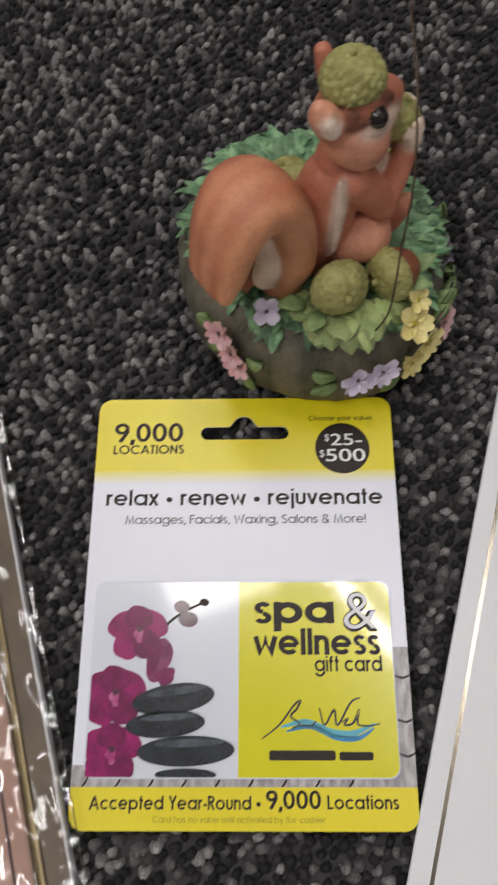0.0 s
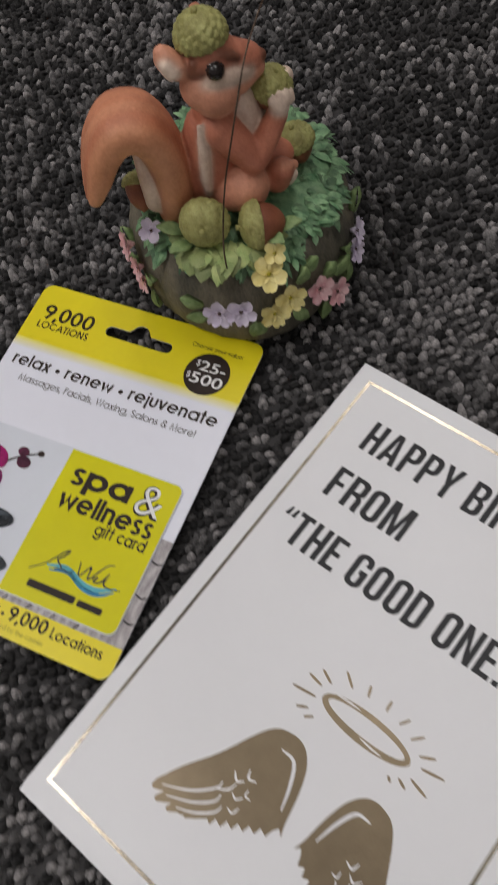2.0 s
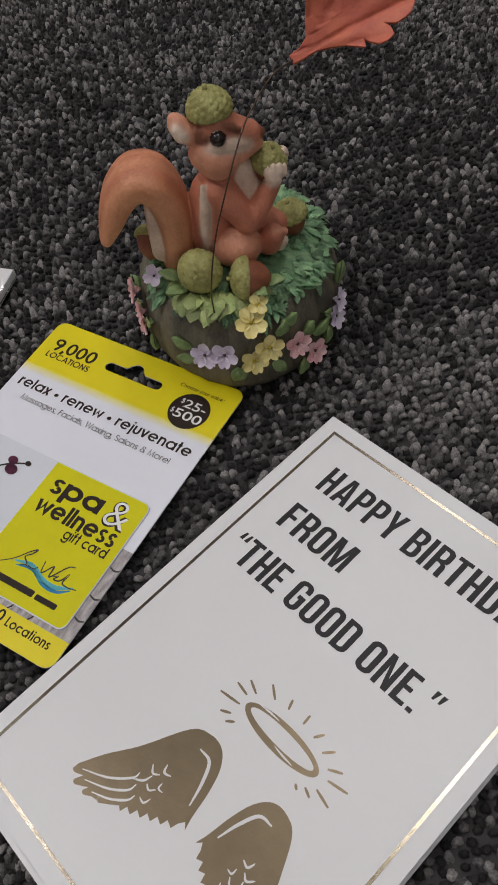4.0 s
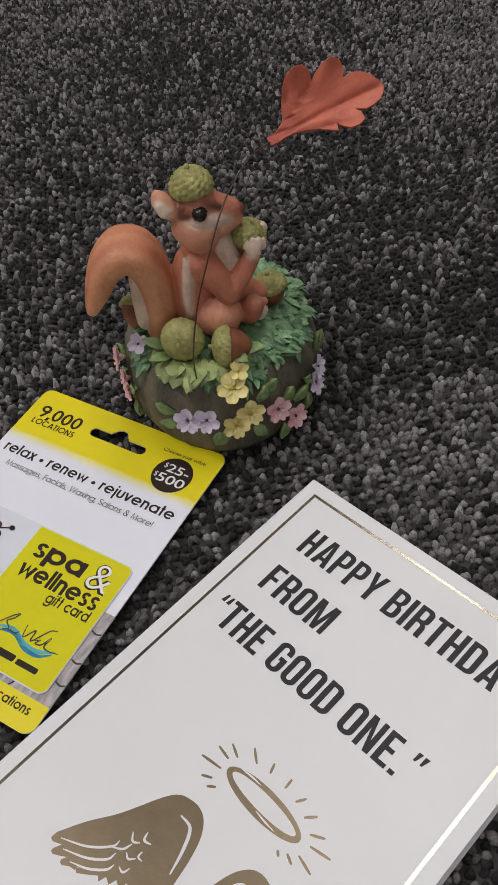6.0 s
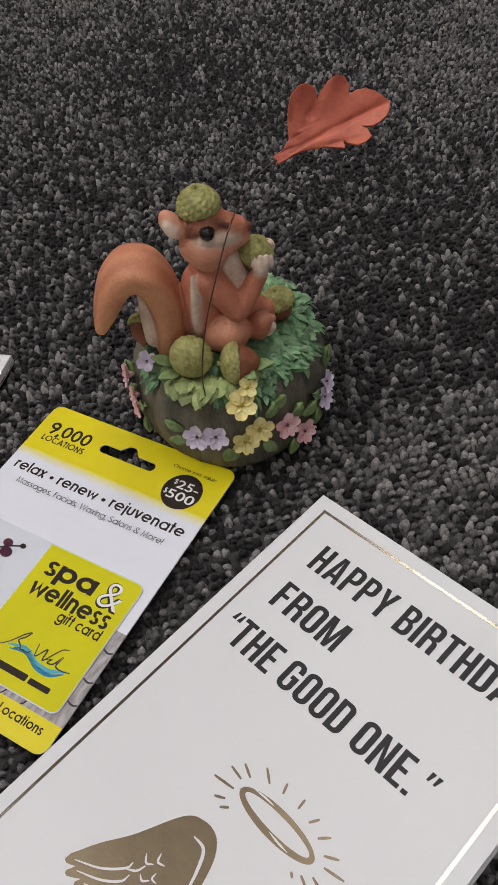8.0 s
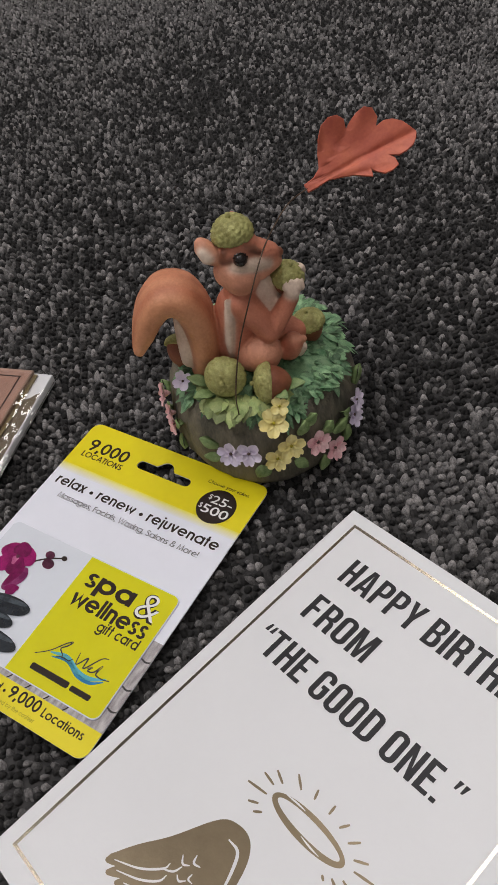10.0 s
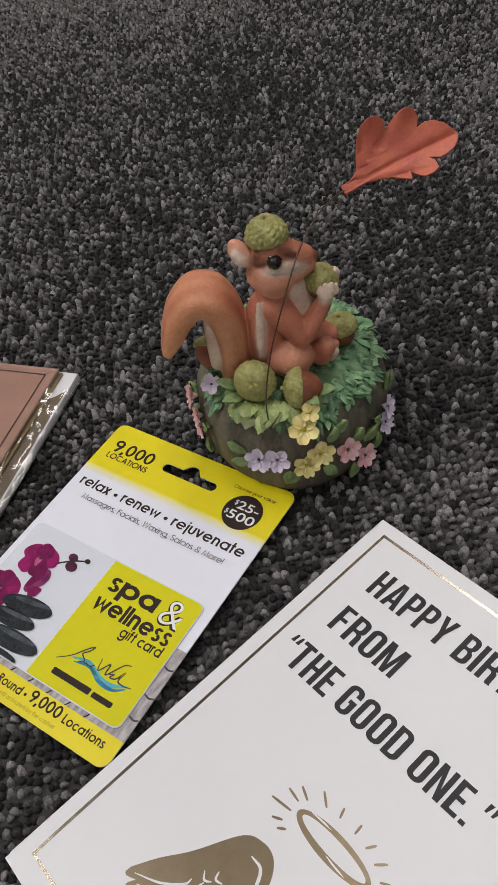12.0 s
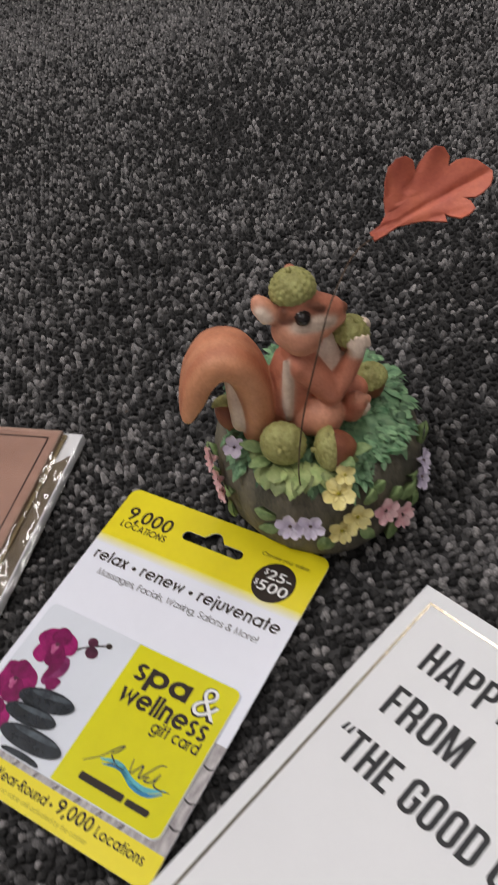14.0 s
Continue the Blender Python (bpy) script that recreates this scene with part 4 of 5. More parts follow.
# sleeve: a slack film over the card that steps down to its sealed edge
bm = bmesh.new()
us = [-0.130, -0.10, -0.06, -0.03, -0.012, -0.004, 0.0, 0.002, 0.004, 0.006, 0.008, 0.010, 0.0118, 0.0132]
vs = [0.0035 - (SH + 0.007) * i / 60 for i in range(61)]
rng = random.Random(5)
grid = []
for v in vs:
    row = []
    for u in us:
        drop = min(1, max(0, (u - 0.0014) / 0.0110))
        edge = min(1, max(0, (v + 0.002) / 0.0055))
        z = LIFT + 0.0057 - 0.0044 * max(drop, edge) ** 0.8
        wave = noise.noise(Vector((u * 190, v * 105, 3.1))) * 0.0014 * (0.25 + (1 if -0.014 < u < 0.011 else 0))
        row.append(bm.verts.new((u, v, z + max(-0.0002, wave))))
    grid.append(row)
for r, s in zip(grid, grid[1:]):
    for k in range(len(us) - 1):
        bm.faces.new((r[k], s[k], s[k + 1], r[k + 1]))
film = part("sleeve", bm, FILM, pack, "crinkled clear plastic sleeve")
film.visible_shadow = False
seal = part("sleeve_seam", tube([(0.0132, 0.0035, LIFT + 0.0013), (0.0133, -0.06, LIFT + 0.0012), (0.0131, -0.12, LIFT + 0.0013), (0.0132, -SH - 0.0035, LIFT + 0.0012)], 0.00022, 4, 6), FILM, pack, "folded sleeve edge")


# ---- squirrel figurine on a flowered stump ----
SC = Vector((0.0225, 0.1055, 0.0))  # the middle from which the figurine is drawn
fig = thing("squirrel_figurine", "painted resin squirrel figurine on a flowered stump", "figurine", pose(0.0233, 0.1041, 0.0))


def W(x, y, z):
    """From millimetres to the figurine's own place; what stands on the mound sits further to its front."""
    k = np.interp(z, (30, 44, 56), (0.0, 0.38, 1.0))
    return Vector(((x + 4.6 * k) / 1000, (y - 5.1 * k) / 1000, (z + 1.8 * min(1, 1.7 * k)) / 1000)) - SC


def squash(bm):
    """The stump is narrower across than it is deep."""
    u, v = Vector((0.78, 0.62, 0)).normalized(), Vector((-0.62, 0.78, 0)).normalized()
    for p in bm.verts:
        p.co = u * (p.co.dot(u) * 0.915) + v * (p.co.dot(v) * 1.045) + Vector((0, 0, p.co.z))
    return bm


def stump():
    bm, rings, n = bmesh.new(), [], 96
    prof = ((0.0412, 0.0028), (0.0436, 0.0038), (0.0448, 0.007), (0.0447, 0.012), (0.0450, 0.018), (0.0443, 0.0245), (0.0428, 0.030), (0.0408, 0.0340), (0.0378, 0.0368), (0.0330, 0.0380), (0.02, 0.0385))
    for r, z in prof:
        ring = []
        for i in range(n):
            a = 2 * math.pi * i / n
            c, s = math.cos(a), math.sin(a)
            k = 1 + 0.020 * noise.noise(Vector((c * 1.6, s * 1.6, 0.4))) + 0.030 * noise.noise(Vector((c * 3.4, s * 3.4, z * 60)))
            k += 0.012 * noise.noise(Vector((c * 22, s * 22, z * 50))) if z < 0.038 else 0
            ring.append(bm.verts.new((c * r * k, s * r * k, z + 0.0006 * noise.noise(Vector((c * 9, s * 9, z * 200))))))
        rings.append(ring)
    for r, s in zip(rings, rings[1:]):
        for k in range(n):
            bm.faces.new((r[k], r[(k + 1) % n], s[(k + 1) % n], s[k]))
    bm.faces.new(rings[0][::-1]), bm.faces.new(rings[-1])
    return bm


part("stump", squash(stump()), BARK, fig, "grey-brown stump with rough bark")


def blade(bm, root, out, lift, length, width, curl, twist=0.0):
    """A small ruffled leaf from root along out, rising by lift, then curling down."""
    side = Vector((-out.y, out.x, 0)).normalized()
    side = (side + Vector((0, 0, twist))).normalized()
    rows = []
    for i in range(5):
        t = i / 4
        mid = root + out * (length * t) + Vector((0, 0, length * (lift * t - curl * t * t)))
        w = width * (0.35 + 1.9 * t - 2.15 * t * t) if t < 0.99 else 0.0002
        rows.append([bm.verts.new(mid - side * w - Vector((0, 0, w * 0.25))), bm.verts.new(mid + Vector((0, 0, width * 0.28 * (1 - t)))), bm.verts.new(mid + side * w - Vector((0, 0, w * 0.25)))])
    for r, s in zip(rows, rows[1:]):
        bm.faces.new((r[0], r[1], s[1], s[0]))
        bm.faces.new((r[1], r[2], s[2], s[1]))


def tuft(count, r_lo, r_hi, a_lo, a_hi, centre, seed, length, width, z_of):
    """Clumps of four to seven leaves that fan out from one root, each clump with its own slant."""
    rng, bm = random.Random(seed), bmesh.new()
    while count > 0:
        a = radians(rng.uniform(a_lo, a_hi))
        r = r_lo + (r_hi - r_lo) * math.sqrt(rng.random())
        heading, rise, size = a + rng.gauss(0, 0.45), rng.uniform(0.1, 1.2), rng.uniform(0.7, 1.4)
        for _ in range(rng.randint(4, 7)):
            p = centre + Vector((r * math.cos(a) + rng.gauss(0, 0.0011), r * math.sin(a) + rng.gauss(0, 0.0011), 0))
            p.z = z_of(p)
            o = heading + rng.gauss(0, 0.5)
            rad = math.hypot(p.x, p.y) / 0.04
            blade(bm, p, Vector((math.cos(o), math.sin(o), 0)), rise * rng.uniform(0.6, 1.3) * (1.15 - 0.6 * rad), length * size * rng.uniform(0.6, 1.25), width * rng.uniform(0.6, 1.3), rng.uniform(0.35, 0.8) * rad + 0.1, rng.gauss(0, 0.4))
            count -= 1
    return bm


def mound(p):
    r = math.hypot(p.x, p.y)
    return 0.0425 - 18.0 * max(0, r - 0.022) ** 2


cap_z = bmesh.new()
bmesh.ops.create_uvsphere(cap_z, u_segments=40, v_segments=14, radius=1, matrix=Matrix.Translation((0, 0, 0.0372)) @ Matrix.Diagonal((0.0378, 0.0378, 0.0060, 1)))
part("moss_mound", squash(cap_z), GRASS, fig, "green mossy top of the stump")
part("grass", squash(tuft(640, 0.029, 0.0385, 0, 360, Vector((0, 0, 0)), 3, 0.0050, 0.0020, mound)), GRASS, fig, "ruffled dark green leaves round the rim")["kind"] = "stuff"
part("grass", squash(tuft(640, 0.010, 0.031, 0, 360, Vector((0, 0, 0)), 4, 0.0048, 0.0019, mound)), GRASS, fig, "dark green leaves on the stump")["kind"] = "stuff"
part("lime_leaves", tuft(70, 0.007, 0.0150, 185, 375, W(32, 82.5, 0), 6, 0.0058, 0.0046, lambda p: 0.0436), LIME, fig, "pale yellow-green leaves under the acorns")["kind"] = "stuff"


def squirrel():
    """The body as swelling runs of balls, fused into one skin; each stretch of skin takes its paint from the nearest run."""
    h = Vector((-0.589, 0.808, 0))
    runs = [
        (FUR, [(15.5, 97, 45, 11.5), (18.5, 98, 58, 10.3), (22, 99, 71, 8.6)]), (FUR, [(11, 93, 45, 9.5), (15, 95, 50, 9.0)]),
        (FUR, [(24, 100.5, 78, 7.0), (26, 101.5, 84, 6.5)]), (CREAM, [(30.5, 105.0, 79, 5.0), (31.5, 106.5, 70, 5.6), (30, 107, 60, 6.0)]),
        (FUR, [(25.4, 101.3, 91.8, 9.6), (25.6, 100.8, 96.5, 8.4)]), (FUR_PALE, [(27.6, 97.2, 88.0, 7.6), (24.6, 96.2, 90.0, 6.8)]),
        (FUR, [(30, 104.2, 93.0, 6.6), (34.0, 107.6, 92.2, 4.6)]), (FUR_PALE, [(31, 103.8, 89, 6.0), (35.0, 108.2, 89.2, 3.8)]), (BROWN, [(37.0, 110.0, 91.8, 2.0)]),
        (CREAM, [(26.8, 94.6, 92.8, 2.8), (30.0, 95.4, 94.6, 3.3), (32.6, 98.4, 93.2, 3.0), (35.0, 103.8, 91.2, 2.4)]), (EYE, [(30.9, 94.6, 97.4, 2.55)]), (BROWN, [(33.0, 99.0, 99.4, 0.9), (34.4, 101.4, 97.2, 1.0)]), (BROWN, [(27.1, 93.9, 97.4, 1.7), (24.6, 93.3, 96.4, 1.5), (25.0, 93.6, 99.2, 1.4)]), (BROWN, [(31.6, 97.8, 100.2, 0.9), (33.6, 100.2, 98.6, 1.1)]),
        (FUR_PALE, [(21.0, 93.8, 96.4, 3.0), (19.2, 92.2, 98.8, 3.9), (17.8, 91.6, 101.4, 3.5), (17.0, 91.4, 103.2, 2.4)]), (CREAM, [(19.9, 89.7, 98.8, 2.3), (18.8, 89.2, 101.0, 2.0)]), (FUR, [(20.0, 109, 98, 3.2), (18.4, 110.5, 102.5, 2.2)]),
        (FUR, [(27.2, 96.0, 75.5, 6.0), (31.5, 96.8, 69.0, 5.4), (35.6, 98.0, 62.8, 4.7)]), (FUR, [(36.2, 98.8, 63.0, 4.4), (39.6, 103.8, 69.5, 3.8), (41.4, 107.0, 74.0, 3.4)]),
        (CREAM, [(42.4, 107.4, 76.8, 3.1), (42.9, 106.6, 79.4, 1.4), (42.6, 107.4, 81.4, 1.2)]), (CREAM, [(44.4, 108.2, 78.8, 1.4), (44.0, 109.0, 81.0, 1.2)]), (CREAM, [(40.8, 105.8, 79.0, 1.4), (40.6, 106.6, 80.8, 1.2)]), (CREAM, [(45.0, 110.2, 77.6, 1.4), (44.6, 111.0, 79.8, 1.2)]),
        (FUR, [(29, 110, 72, 5.2), (38.6, 116, 76.5, 3.4)]), (CREAM, [(41.0, 115.8, 80.6, 2.8), (42.4, 114.4, 82.6, 1.3)]),
        (FUR_PALE, [(29, 94.6, 50.5, 8.0), (32.6, 95.0, 52.0, 8.2)]), (FUR, [(40.6, 102.6, 49.6, 5.0), (42.0, 103.8, 53.6, 4.3)]),
        (FUR_PALE, [(42.6, 103.2, 56.4, 1.7)]), (FUR_PALE, [(44.2, 104.6, 56.0, 1.7)]), (FUR_PALE, [(45.2, 106.2, 54.6, 1.7)]), (CREAM, [(44.4, 106.4, 48.0, 2.4), (43.4, 106, 45.6, 2.4)]),
        (FUR, [(30, 111, 50, 8.0), (38, 113, 50, 4.6)]),
        (CREAM, [(23.4, 91.2, 79.0, 1.0), (23.6, 90.0, 70, 1.9), (22.6, 88.9, 60, 1.7), (22.6, 88.2, 53, 0.8)]),
    ]
    tail = [(9.0, 87.0, 44.0, 6.4), (9.8, 88.8, 58.0, 6.6), (8.7, 89.1, 70.0, 7.0), (5.0, 87.6, 78.6, 7.4), (-0.6, 83.7, 80.6, 7.0), (-4.9, 79.3, 76.0, 6.2), (-7.3, 75.6, 69.5, 5.0), (-9.4, 72.4, 63.6, 3.0)]
    path = [(*p, q) for p, q in zip(spline([p[:3] for p in tail], 10), [a[3] + (b[3] - a[3]) * i / 10 for a, b in zip(tail, tail[1:]) for i in range(10)] + [tail[-1][3]])]
    lanes = ((-5.0, 0.80, (0.55, 0.27, 0.14)), (-2.5, 0.95, (0.42, 0.155, 0.078)), (0.0, 1.0, (0.56, 0.275, 0.15)), (2.5, 1.0, (0.45, 0.175, 0.09)), (5.0, 0.95, (0.54, 0.25, 0.135)), (7.5, 0.82, (0.40, 0.15, 0.08)))
    for k, fat, colour in lanes:
        colour = (colour[0] * 1.12, colour[1] * 1.05, colour[2] * 1.05)
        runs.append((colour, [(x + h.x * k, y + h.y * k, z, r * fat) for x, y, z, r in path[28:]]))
        # the lower stretch of each lane takes a slightly darker colour
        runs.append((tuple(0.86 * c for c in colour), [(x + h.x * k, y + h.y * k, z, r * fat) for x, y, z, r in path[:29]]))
    runs.append((CREAM, [(3.6, 84.4, 70.0, 2.6), (4.6, 83.6, 60.0, 3.6), (5.2, 83.0, 49.0, 4.0)]))
    balls = []
    bm = bmesh.new()
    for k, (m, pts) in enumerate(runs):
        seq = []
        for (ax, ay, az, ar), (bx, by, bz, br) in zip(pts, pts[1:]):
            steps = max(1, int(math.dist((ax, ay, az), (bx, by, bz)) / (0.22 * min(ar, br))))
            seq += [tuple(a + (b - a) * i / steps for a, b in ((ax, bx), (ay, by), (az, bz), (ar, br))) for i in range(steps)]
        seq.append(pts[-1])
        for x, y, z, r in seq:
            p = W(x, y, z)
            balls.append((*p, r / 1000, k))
    bmesh.ops.create_icosphere(bm, subdivisions=3, radius=1)
    unit = np.array([v.co[:] for v in bm.verts])
    tri = np.array([[v.index for v in f.verts] for f in bm.faces])
    bm.free()
    co = np.concatenate([unit * b[3] + b[:3] for b in balls])
    fc = np.concatenate([tri + i * len(unit) for i in range(len(balls))])
    me = bpy.data.meshes.new("squirrel")
    me.from_pydata(co.tolist(), [], fc.tolist())
    ob = new("squirrel", me)
    mod = ob.modifiers.new("skin", "REMESH")
    mod.mode, mod.voxel_size = "VOXEL", 0.00048
    sm = ob.modifiers.new("soft", "SMOOTH")
    sm.factor, sm.iterations = 0.5, 3
    me = baked(ob)
    me.materials.append(SKIN)
    me.materials.append(EYE)
    paints = {FUR: (0.53, 0.195, 0.118), FUR_PALE: (0.65, 0.300, 0.190), CREAM: (0.74, 0.60, 0.49), BROWN: (0.17, 0.060, 0.032), EYE: (0.17, 0.060, 0.032)}
    n = len(me.vertices)
    c = np.empty(n * 3)
    me.vertices.foreach_get("co", c)
    c = c.reshape(-1, 3)
    near_by = np.full((len(runs), n), 9.0)
    for x, y, z, r, k in balls:
        d = np.sqrt(((c - (x, y, z)) ** 2).sum(1)) - r
        d -= 0.0005 if runs[k][0] in (EYE, BROWN, CREAM) else 0
        np.minimum(near_by[k], d, out=near_by[k])
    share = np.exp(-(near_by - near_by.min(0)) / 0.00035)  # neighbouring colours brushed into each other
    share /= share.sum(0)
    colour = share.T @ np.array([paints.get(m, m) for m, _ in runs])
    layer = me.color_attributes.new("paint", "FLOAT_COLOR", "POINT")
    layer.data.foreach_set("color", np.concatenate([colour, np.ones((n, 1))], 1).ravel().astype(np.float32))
    eye_at = [k for k, (m, _) in enumerate(runs) if m == EYE][0]
    eye = near_by.argmin(0) == eye_at
    me.polygons.foreach_set("material_index", np.array([int(eye[list(p.vertices)].all()) for p in me.polygons], np.int32))
    return finish("squirrel", me, None, fig, "russet squirrel with cream chest holding an acorn", True)


squirrel()


def scaly_cap(radius, flatten, seed, cells=70):
    """An acorn's cap: a bowl of overlapping scales with a stub of stalk, opening downwards."""
    bm = bmesh.new()
    bmesh.ops.create_icosphere(bm, subdivisions=5, radius=1)
    i = np.arange(cells * 2) + 0.5
    ph, th = np.arccos(1 - i / cells), np.pi * (1 + 5 ** 0.5) * i
    pts = np.stack([np.cos(th) * np.sin(ph), np.sin(th) * np.sin(ph), np.cos(ph)], 1)
    for v in bm.verts:
        co = np.array(v.co)
        d = np.sort(((pts - co) ** 2).sum(1))[:2] ** 0.5
        k = 1 + 0.10 * min(1, (d[1] - d[0]) / 0.12) ** 0.6
        z = co[2]
        if z < -0.12:
            k *= max(0.2, 1 + 0.9 * (z + 0.12))
            z = -0.12 + (z + 0.12) * 0.15
        v.co = Vector((co[0] * k, co[1] * k, z * k * flatten)) * radius
    bmesh.ops.create_cone(bm, cap_ends=True, segments=10, radius1=radius * 0.16, radius2=radius * 0.11, depth=radius * 0.34, matrix=Matrix.Translation((0, 0, radius * flatten * 1.06)))
    return bm


def nut_shape(radius, length):
    bm = bmesh.new()
    bmesh.ops.create_uvsphere(bm, u_segments=28, v_segments=18, radius=1)
    for v in bm.verts:
        z = v.co.z
        k = 0.93 if z > 0 else 0.93 * (1 - 0.10 * z * z)
        tip = 0.10 if z < -0.985 else 0
        v.co = Vector((v.co.x * radius * k, v.co.y * radius * k, (z - tip) * (length if z < 0 else radius * 0.6)))
    return bm


def acorn(at, axis, radius, length, flatten=0.8, label=""):
    """An acorn whose cap points along axis."""
    q = Vector(axis).normalized().to_track_quat("Z", "Y").to_matrix().to_4x4()
    nut = part("acorn", nut_shape(radius, length), NUT, fig, label or "brown acorn with olive scaly cap")
    nut.matrix_basis = Matrix.Translation(at) @ q
    part("cap", scaly_cap(radius, flatten, 1), CAP, nut, "olive scaly acorn cap")
    return nut


acorn(W(25.5, 78.2, 50.6), (0.30, -0.78, 0.30), 0.0078, 0.0075, 0.80)
acorn(W(41.6, 83.6, 47.4), (-0.74, -0.55, 0.16), 0.0076, 0.0095, 0.72)
acorn(W(40.0, 120.2, 49.0), (-0.10, -0.05, 1.0), 0.0066, 0.0100, 0.75)
acorn(W(-2.4, 87.4, 50.0), (-0.25, 0.75, 0.60), 0.0066, 0.0085, 0.70)
acorn(W(10.5, 114.0, 55.5), (-0.3, 0.1, 1.0), 0.0062, 0.0085, 0.75)
acorn(W(38.2, 111.6, 79.4), (0.30, 0.0, 0.80), 0.0062, 0.0080, 1.0)
hat = part("acorn_hat", scaly_cap(0.0073, 0.95, 2), CAP, fig, "olive acorn cap worn as a hat")
hat.matrix_basis = Matrix.Translation(W(24.9, 100.6, 103.0)) @ Vector((-0.08, 0.02, 1)).to_track_quat("Z", "Y").to_matrix().to_4x4()


def flower(at, out, size, petals, mat, spin=0.0, label=""):
    """A small open flower facing out, each petal rounded, notched and cupped."""
    q = Vector(out).normalized().to_track_quat("Z", "Y").to_matrix().to_4x4()
    bm = bmesh.new()
    for k in range(petals):
        a0 = spin + 2 * math.pi * k / petals
        rows = []
        for i in range(8):
            t = i / 7
            r = size * (0.56 - 0.46 * math.cos(math.pi * t))
            w = size * (0.07 + 0.36 * math.sin(math.pi * (0.04 + 0.92 * t)) ** 0.85) * (5 / petals) ** 0.5
            row = []
            for j in range(5):
                u = (j - 2) / 2
                x = r - (0.05 * size if i == 7 and j == 2 else 0)
                y = u * w
                z = size * (0.10 + 0.42 * t * t + 0.16 * u * u - 0.30 * t ** 4) + 0.0001 * (k % 2)
                row.append(bm.verts.new((x * math.cos(a0) - y * math.sin(a0), x * math.sin(a0) + y * math.cos(a0), z)))
            rows.append(row)
        for r_, s_ in zip(rows, rows[1:]):
            for j in range(4):
                bm.faces.new((r_[j], s_[j], s_[j + 1], r_[j + 1]))
    base = bmesh.ops.create_cone(bm, cap_ends=True, segments=10, radius1=size * 0.10, radius2=size * 0.34, depth=size * 0.5, matrix=Matrix.Translation((0, 0, -size * 0.12)))
    ob = part("flower", bm, mat, fig, label)
    ob.matrix_basis = Matrix.Translation(at) @ q
    eye = bmesh.new()
    bmesh.ops.create_uvsphere(eye, u_segments=10, v_segments=6, radius=size * 0.13, matrix=Matrix.Translation((0, 0, size * 0.17)))
    part("flower_centre", eye, POLLEN if mat is not YELLOW else OLIVE_INK, ob)
    return ob


def sprig(at, out, along, length, width):
    """One painted leaf lying against the stump, with a raised midrib."""
    out, along = Vector(out).normalized(), Vector(along).normalized()
    side = out.cross(along).normalized()
    bm, rows = bmesh.new(), []
    for i in range(8):
        t = i / 7
        w = width * math.sin(math.pi * (0.06 + 0.90 * t)) ** 0.8 * (1.15 - 0.5 * t)
        mid = along * length * t + out * (0.0010 + 0.0016 * math.sin(math.pi * t * 0.8))
        rows.append([bm.verts.new(mid - side * w), bm.verts.new(mid - side * w * 0.5 + out * 0.0006), bm.verts.new(mid + out * 0.0001), bm.verts.new(mid + side * w * 0.5 + out * 0.0006), bm.verts.new(mid + side * w)])
    for r, s in zip(rows, rows[1:]):
        for j in range(4):
            bm.faces.new((r[j], r[j + 1], s[j + 1], s[j]))
    low = [bm.verts.new(-out * 0.0012 + along * length * 0.1), bm.verts.new(-out * 0.0012 + along * length * 0.8)]
    for r_, s_ in ((rows[0][0], rows[-1][0]), (rows[-1][4], rows[0][4])):
        bm.faces.new((r_, s_, low[1] if r_ is rows[0][0] else low[0], low[0] if r_ is rows[0][0] else low[1]))
    ob = part("leaf", bm, SPRIG, fig, "small green painted leaf")
    ob.matrix_basis = Matrix.Translation(at)
    return ob


def on_side(x, y, z, proud=0.0):
    """A place on the stump's flank in the direction of (x, y), and the way out from there."""
    p = W(x, y, z)
    d = Vector((p.x, p.y, 0)).normalized()
    r = 0.0452 if z < 30 else 0.0452 - 0.00055 * (z - 30)
    u, v = Vector((0.78, 0.62, 0)).normalized(), Vector((-0.62, 0.78, 0)).normalized()
    at = d * (r + proud)
    return u * (at.dot(u) * 0.915) + v * (at.dot(v) * 1.045) + Vector((0, 0, p.z)), (d + Vector((0, 0, 0.25 if z < 36 else 1.2)))


BLOOMS = [  # x, y, z in mm, size in mm, petals, paint, spin
    (32.9, 60.8, 23.3, 5.0, 5, LILAC, 0.3, "lilac flower"), (40.3, 64.0, 24.6, 4.9, 5, LILAC, 0.9, "lilac flower"),
    (55.6, 73.7, 25.6, 5.1, 5, YELLOW, 0.2, "pale yellow flower"), (50.8, 71.0, 36.0, 5.3, 5, YELLOW, 0.7, "pale yellow flower"),
    (50.8, 69.0, 20.2, 4.8, 5, YELLOW, 1.1, "pale yellow flower"), (53.0, 75.0, 41.0, 3.5, 4, YELLOW, 0.4, "pale yellow flower bud"),
    (61.2, 84.3, 21.0, 4.9, 5, PINK, 0.1, "pink flower"), (66.3, 91.3, 10.5, 4.8, 5, PINK, 0.8, "pink flower"),
    (66.9, 107.0, 15.5, 4.9, 5, LILAC, 0.5, "lilac flower"), (66.4, 111.0, 20.5, 4.4, 5, LILAC, 1.2, "lilac flower"),
    (-7.9, 71.6, 29.5, 4.9, 5, PINK, 0.3, "pink flower"), (-4.7, 66.3, 16.0, 4.5, 5, PINK, 0.9, "pink flower"), (-6.0, 68.0, 21.0, 4.2, 5, PINK, 0.2, "pink flower"),
]
for x, y, z, size, pet, paint, spin, lab in BLOOMS:
    at, out = on_side(x, y, z, 0.0014)
    flower(at + Vector((0, 0, 0.0020)), out, size * 0.00112, pet, paint, spin, lab)
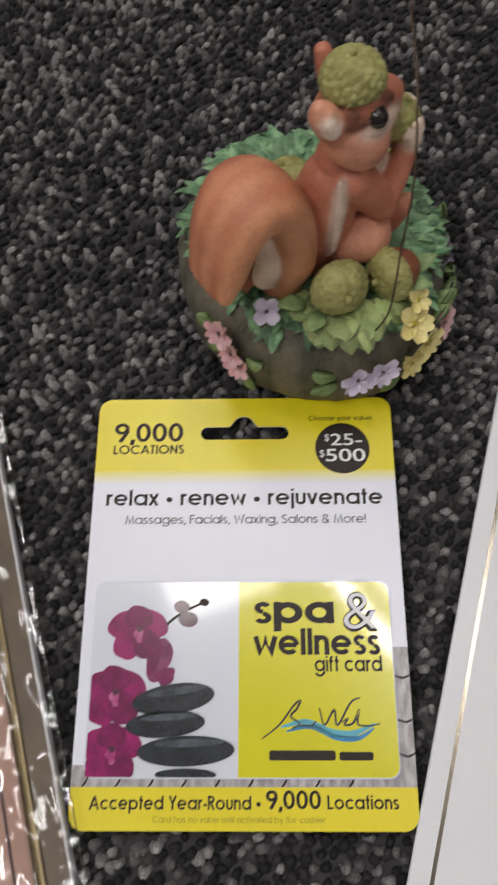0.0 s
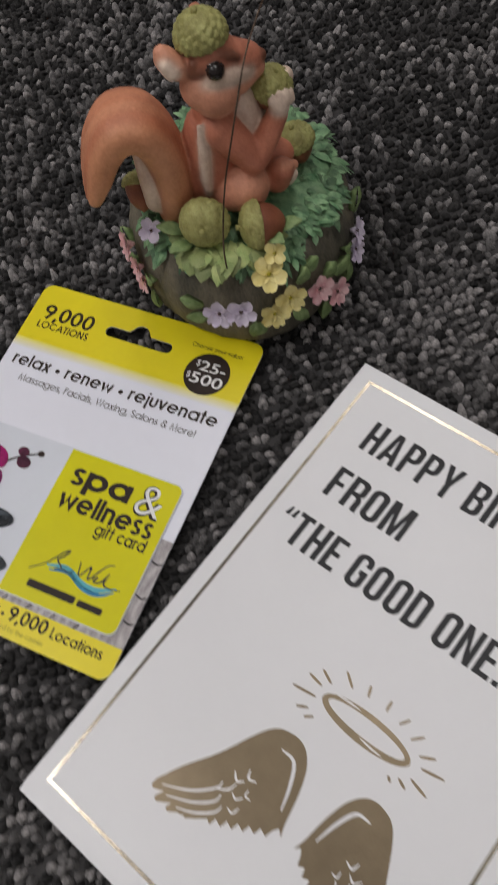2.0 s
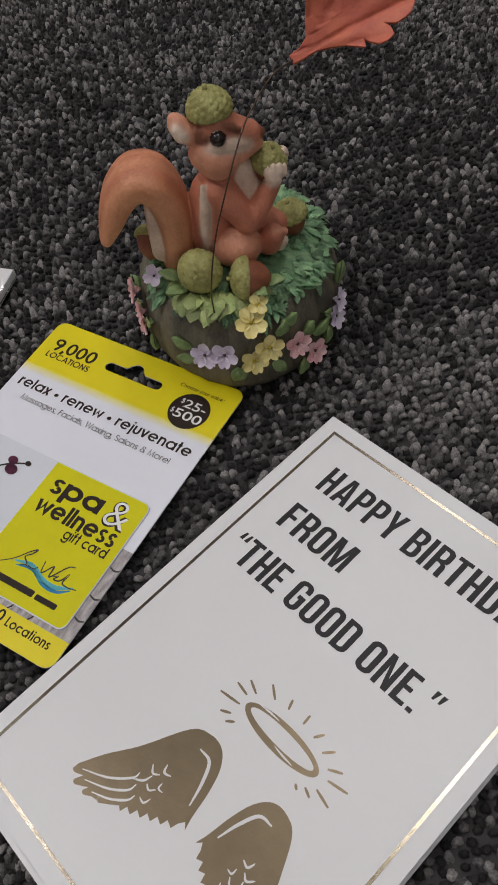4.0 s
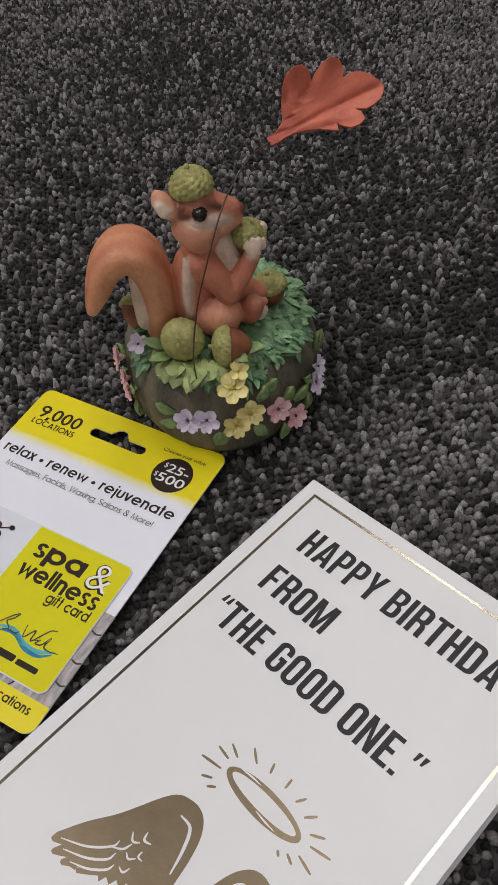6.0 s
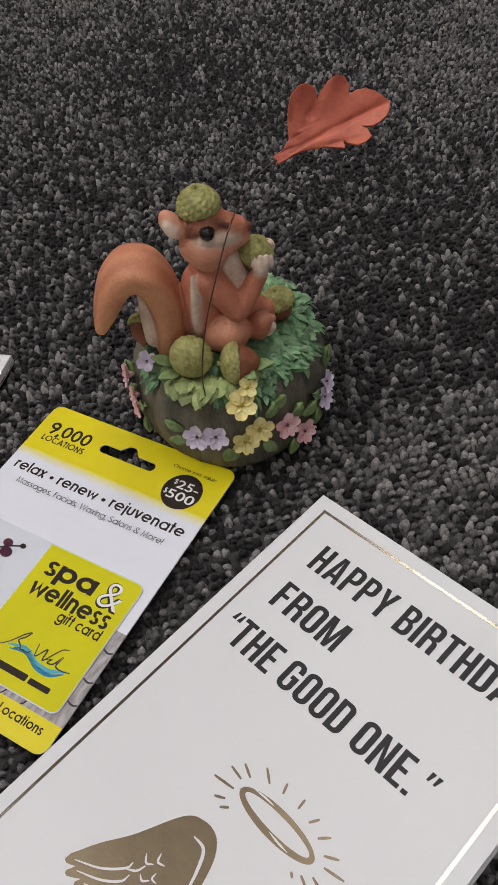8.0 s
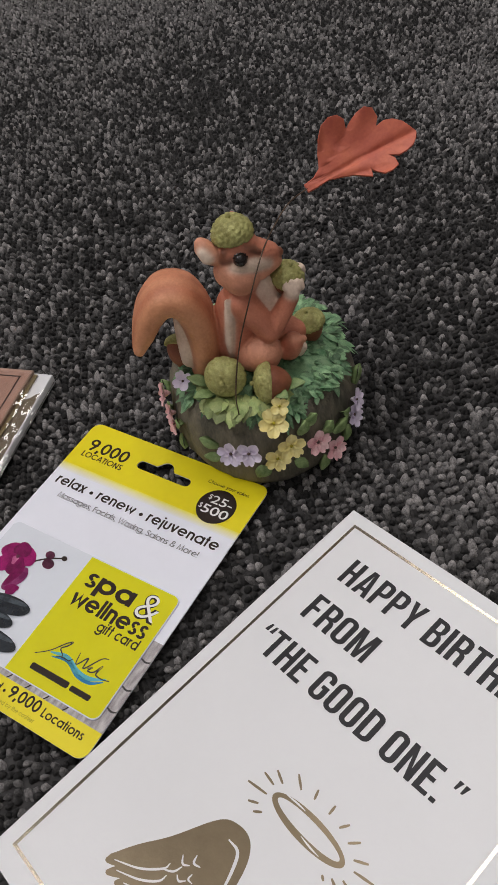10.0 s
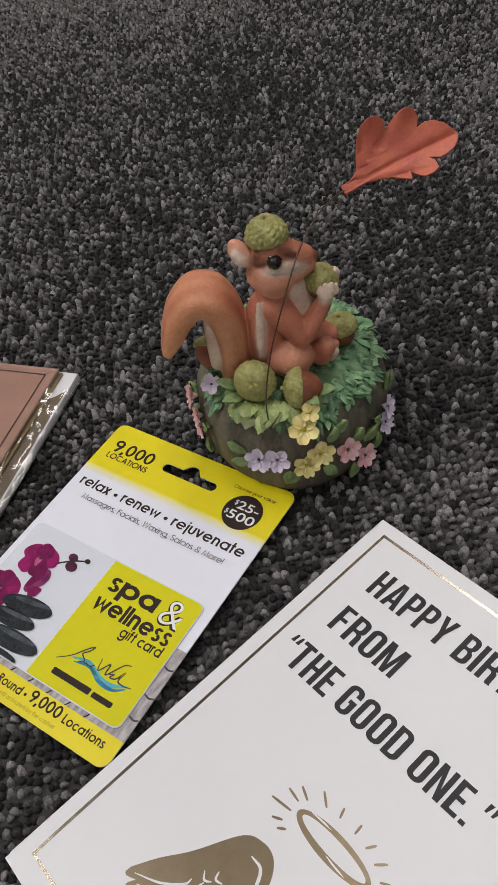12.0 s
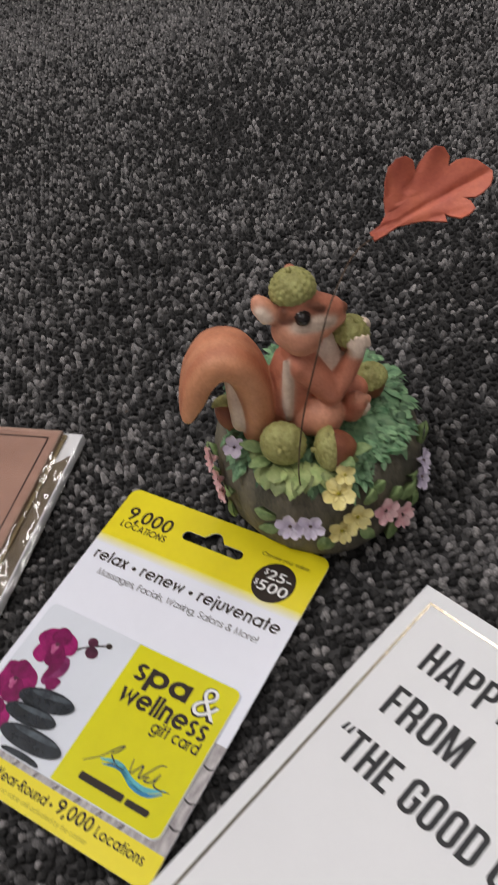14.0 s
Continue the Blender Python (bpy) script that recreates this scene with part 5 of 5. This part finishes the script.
flower(W(6.8, 73.4, 43.8), (0.1, -0.6, 0.8), 0.0043, 4, LILAC, 0.6, "lilac flower")
for x, y, z, dx, dz, ln in ((26.0, 61.0, 25, -1, 0.6, 7), (27.0, 61.0, 20, -1, -0.2, 7), (45.0, 66, 17.5, -0.5, -1, 6), (56.0, 75, 17.5, 0.6, -0.8, 6.5), (47, 68, 17, -0.8, -0.8, 6.5), (58, 78, 30, 0.4, 1, 7), (60, 79.5, 32.5, 1, 0.7, 6.5),
                            (64.5, 87, 22, 0.7, 1, 7), (66.5, 93, 18.5, 1, 0.6, 7), (64.0, 88, 10, -0.6, -0.8, 6), (67.0, 105, 20, -0.8, 0.8, 7), (66.0, 116, 26, 0.5, 1, 7.5), (66.8, 104, 14, -0.7, -0.6, 6),
                            (-3.0, 66, 12.5, 0.6, -0.8, 6), (-8.5, 72, 21.5, -0.8, -0.5, 6), (-2.0, 65, 22, 1, 0.4, 5.5), (-10.5, 75, 26, -0.7, 0.5, 6)):
    at, out = on_side(x, y, z, -0.0004)
    d = Vector((out.x, out.y, 0)).normalized()
    sprig(at, d + Vector((0, 0, 0.2)), Vector((-d.y, d.x, 0)) * dx + Vector((0, 0, dz)), ln * 1.2 / 1000, 0.0028)
for x, y, z, a in ((45.5, 82.0, 43.5, -20), (47.5, 86.0, 43.6, 20), (18.0, 76.0, 43.6, 200), (22.5, 72.5, 43.4, 245)):
    sprig(W(x, y, z), (0.1, -0.2, 1), (math.cos(radians(a)), math.sin(radians(a)), 0.25), 0.009, 0.0028)

part("wire", tube([W(37.6, 67.0, 40.0), W(37.0, 68.5, 56.0), W(38.1, 74.7, 74.1), W(39.7, 83.3, 88.8), W(39.6, 95.5, 100.6), W(39.3, 105.1, 105.0), W(39.0, 118.4, 107.6), W(42.2, 130.1, 108.3)], 0.00028, 8, 8), WIRE, fig, "thin dark bronze wire holding up the leaf")


def maple_leaf():
    """A thick lobed leaf, gently cupped along its veins."""
    outline = [(-1.5, 1.5), (2.6, 1.9), (6.4, 4.6), (8.2, 9.6), (11.0, 15.0), (14.0, 18.6), (17.4, 19.6), (20.6, 18.8), (22.4, 16.6), (21.8, 12.6), (24.6, 14.6), (28.2, 16.3), (31.6, 16.6), (34.2, 15.0), (34.8, 11.4), (32.4, 7.8),
               (36.6, 8.6), (39.8, 7.6), (43.0, 4.8), (46.2, -1.2), (44.8, -3.6), (42.4, -5.7), (39.0, -6.6), (35.9, -6.8), (31.4, -4.0), (33.4, -7.2), (33.2, -10.3), (30.2, -11.2), (27.3, -10.9), (23.8, -6.0), (22.6, -9.2), (20.0, -7.0), (17.2, -4.6), (12.4, -2.6), (8.0, -1.2), (2.4, -1.8), (-1.5, -1.6)]
    me = flat([[(x / 1000, y * (0.88 if y > 0 else 1.0) / 1000) for x, y in outline]], 0.0013, 0.0003)
    bm = bmesh.new()
    bm.from_mesh(me)
    bpy.data.meshes.remove(me)
    bmesh.ops.triangulate(bm, faces=bm.faces[:])
    for _ in range(3):
        bmesh.ops.subdivide_edges(bm, edges=[e for e in bm.edges if e.calc_length() > 0.0022], cuts=1)
        bmesh.ops.triangulate(bm, faces=[f for f in bm.faces if len(f.verts) > 3])
    for v in bm.verts:
        x, y = v.co.x * 1000, v.co.y * 1000
        vein = 0.0
        for ex, ey in ((46, -1), (30, 16), (16, 19), (31, -10)):
            k = max(0, min(1, ((x - 5) * (ex - 5) + y * ey) / ((ex - 5) ** 2 + ey ** 2)))
            dist = math.hypot(x - 5 - k * (ex - 5), y - k * ey)
            vein = max(vein, math.exp(-(dist / 1.1) ** 2))
        v.co.z += -0.0011 * vein + 0.00005 * y * y / 2 - 0.0022 * (max(0, x - 24) / 22) ** 2 + 0.0006 * noise.noise(Vector((x * 0.16, y * 0.16, 0)))
    return bm


lf = part("red_leaf", maple_leaf(), RED_LEAF, fig, "red-orange lobed autumn leaf on a wire")
ex, ey = Vector((0.646, 0.719, 0.256)), Vector((-0.672, 0.377, 0.637))
ml = Matrix((ex, ey, ex.cross(ey).normalized())).transposed().to_4x4()
ml.translation = W(41.7, 129.5, 108.0)
ml = ml @ Matrix.Scale(0.92, 4)
lf.matrix_basis = ml


# ---- the loop pile last ----
pile("carpet_pile", near, 0.0033, 6, 6, 1)
pile("carpet_pile", far, 0.0030, 4, 4, 2)
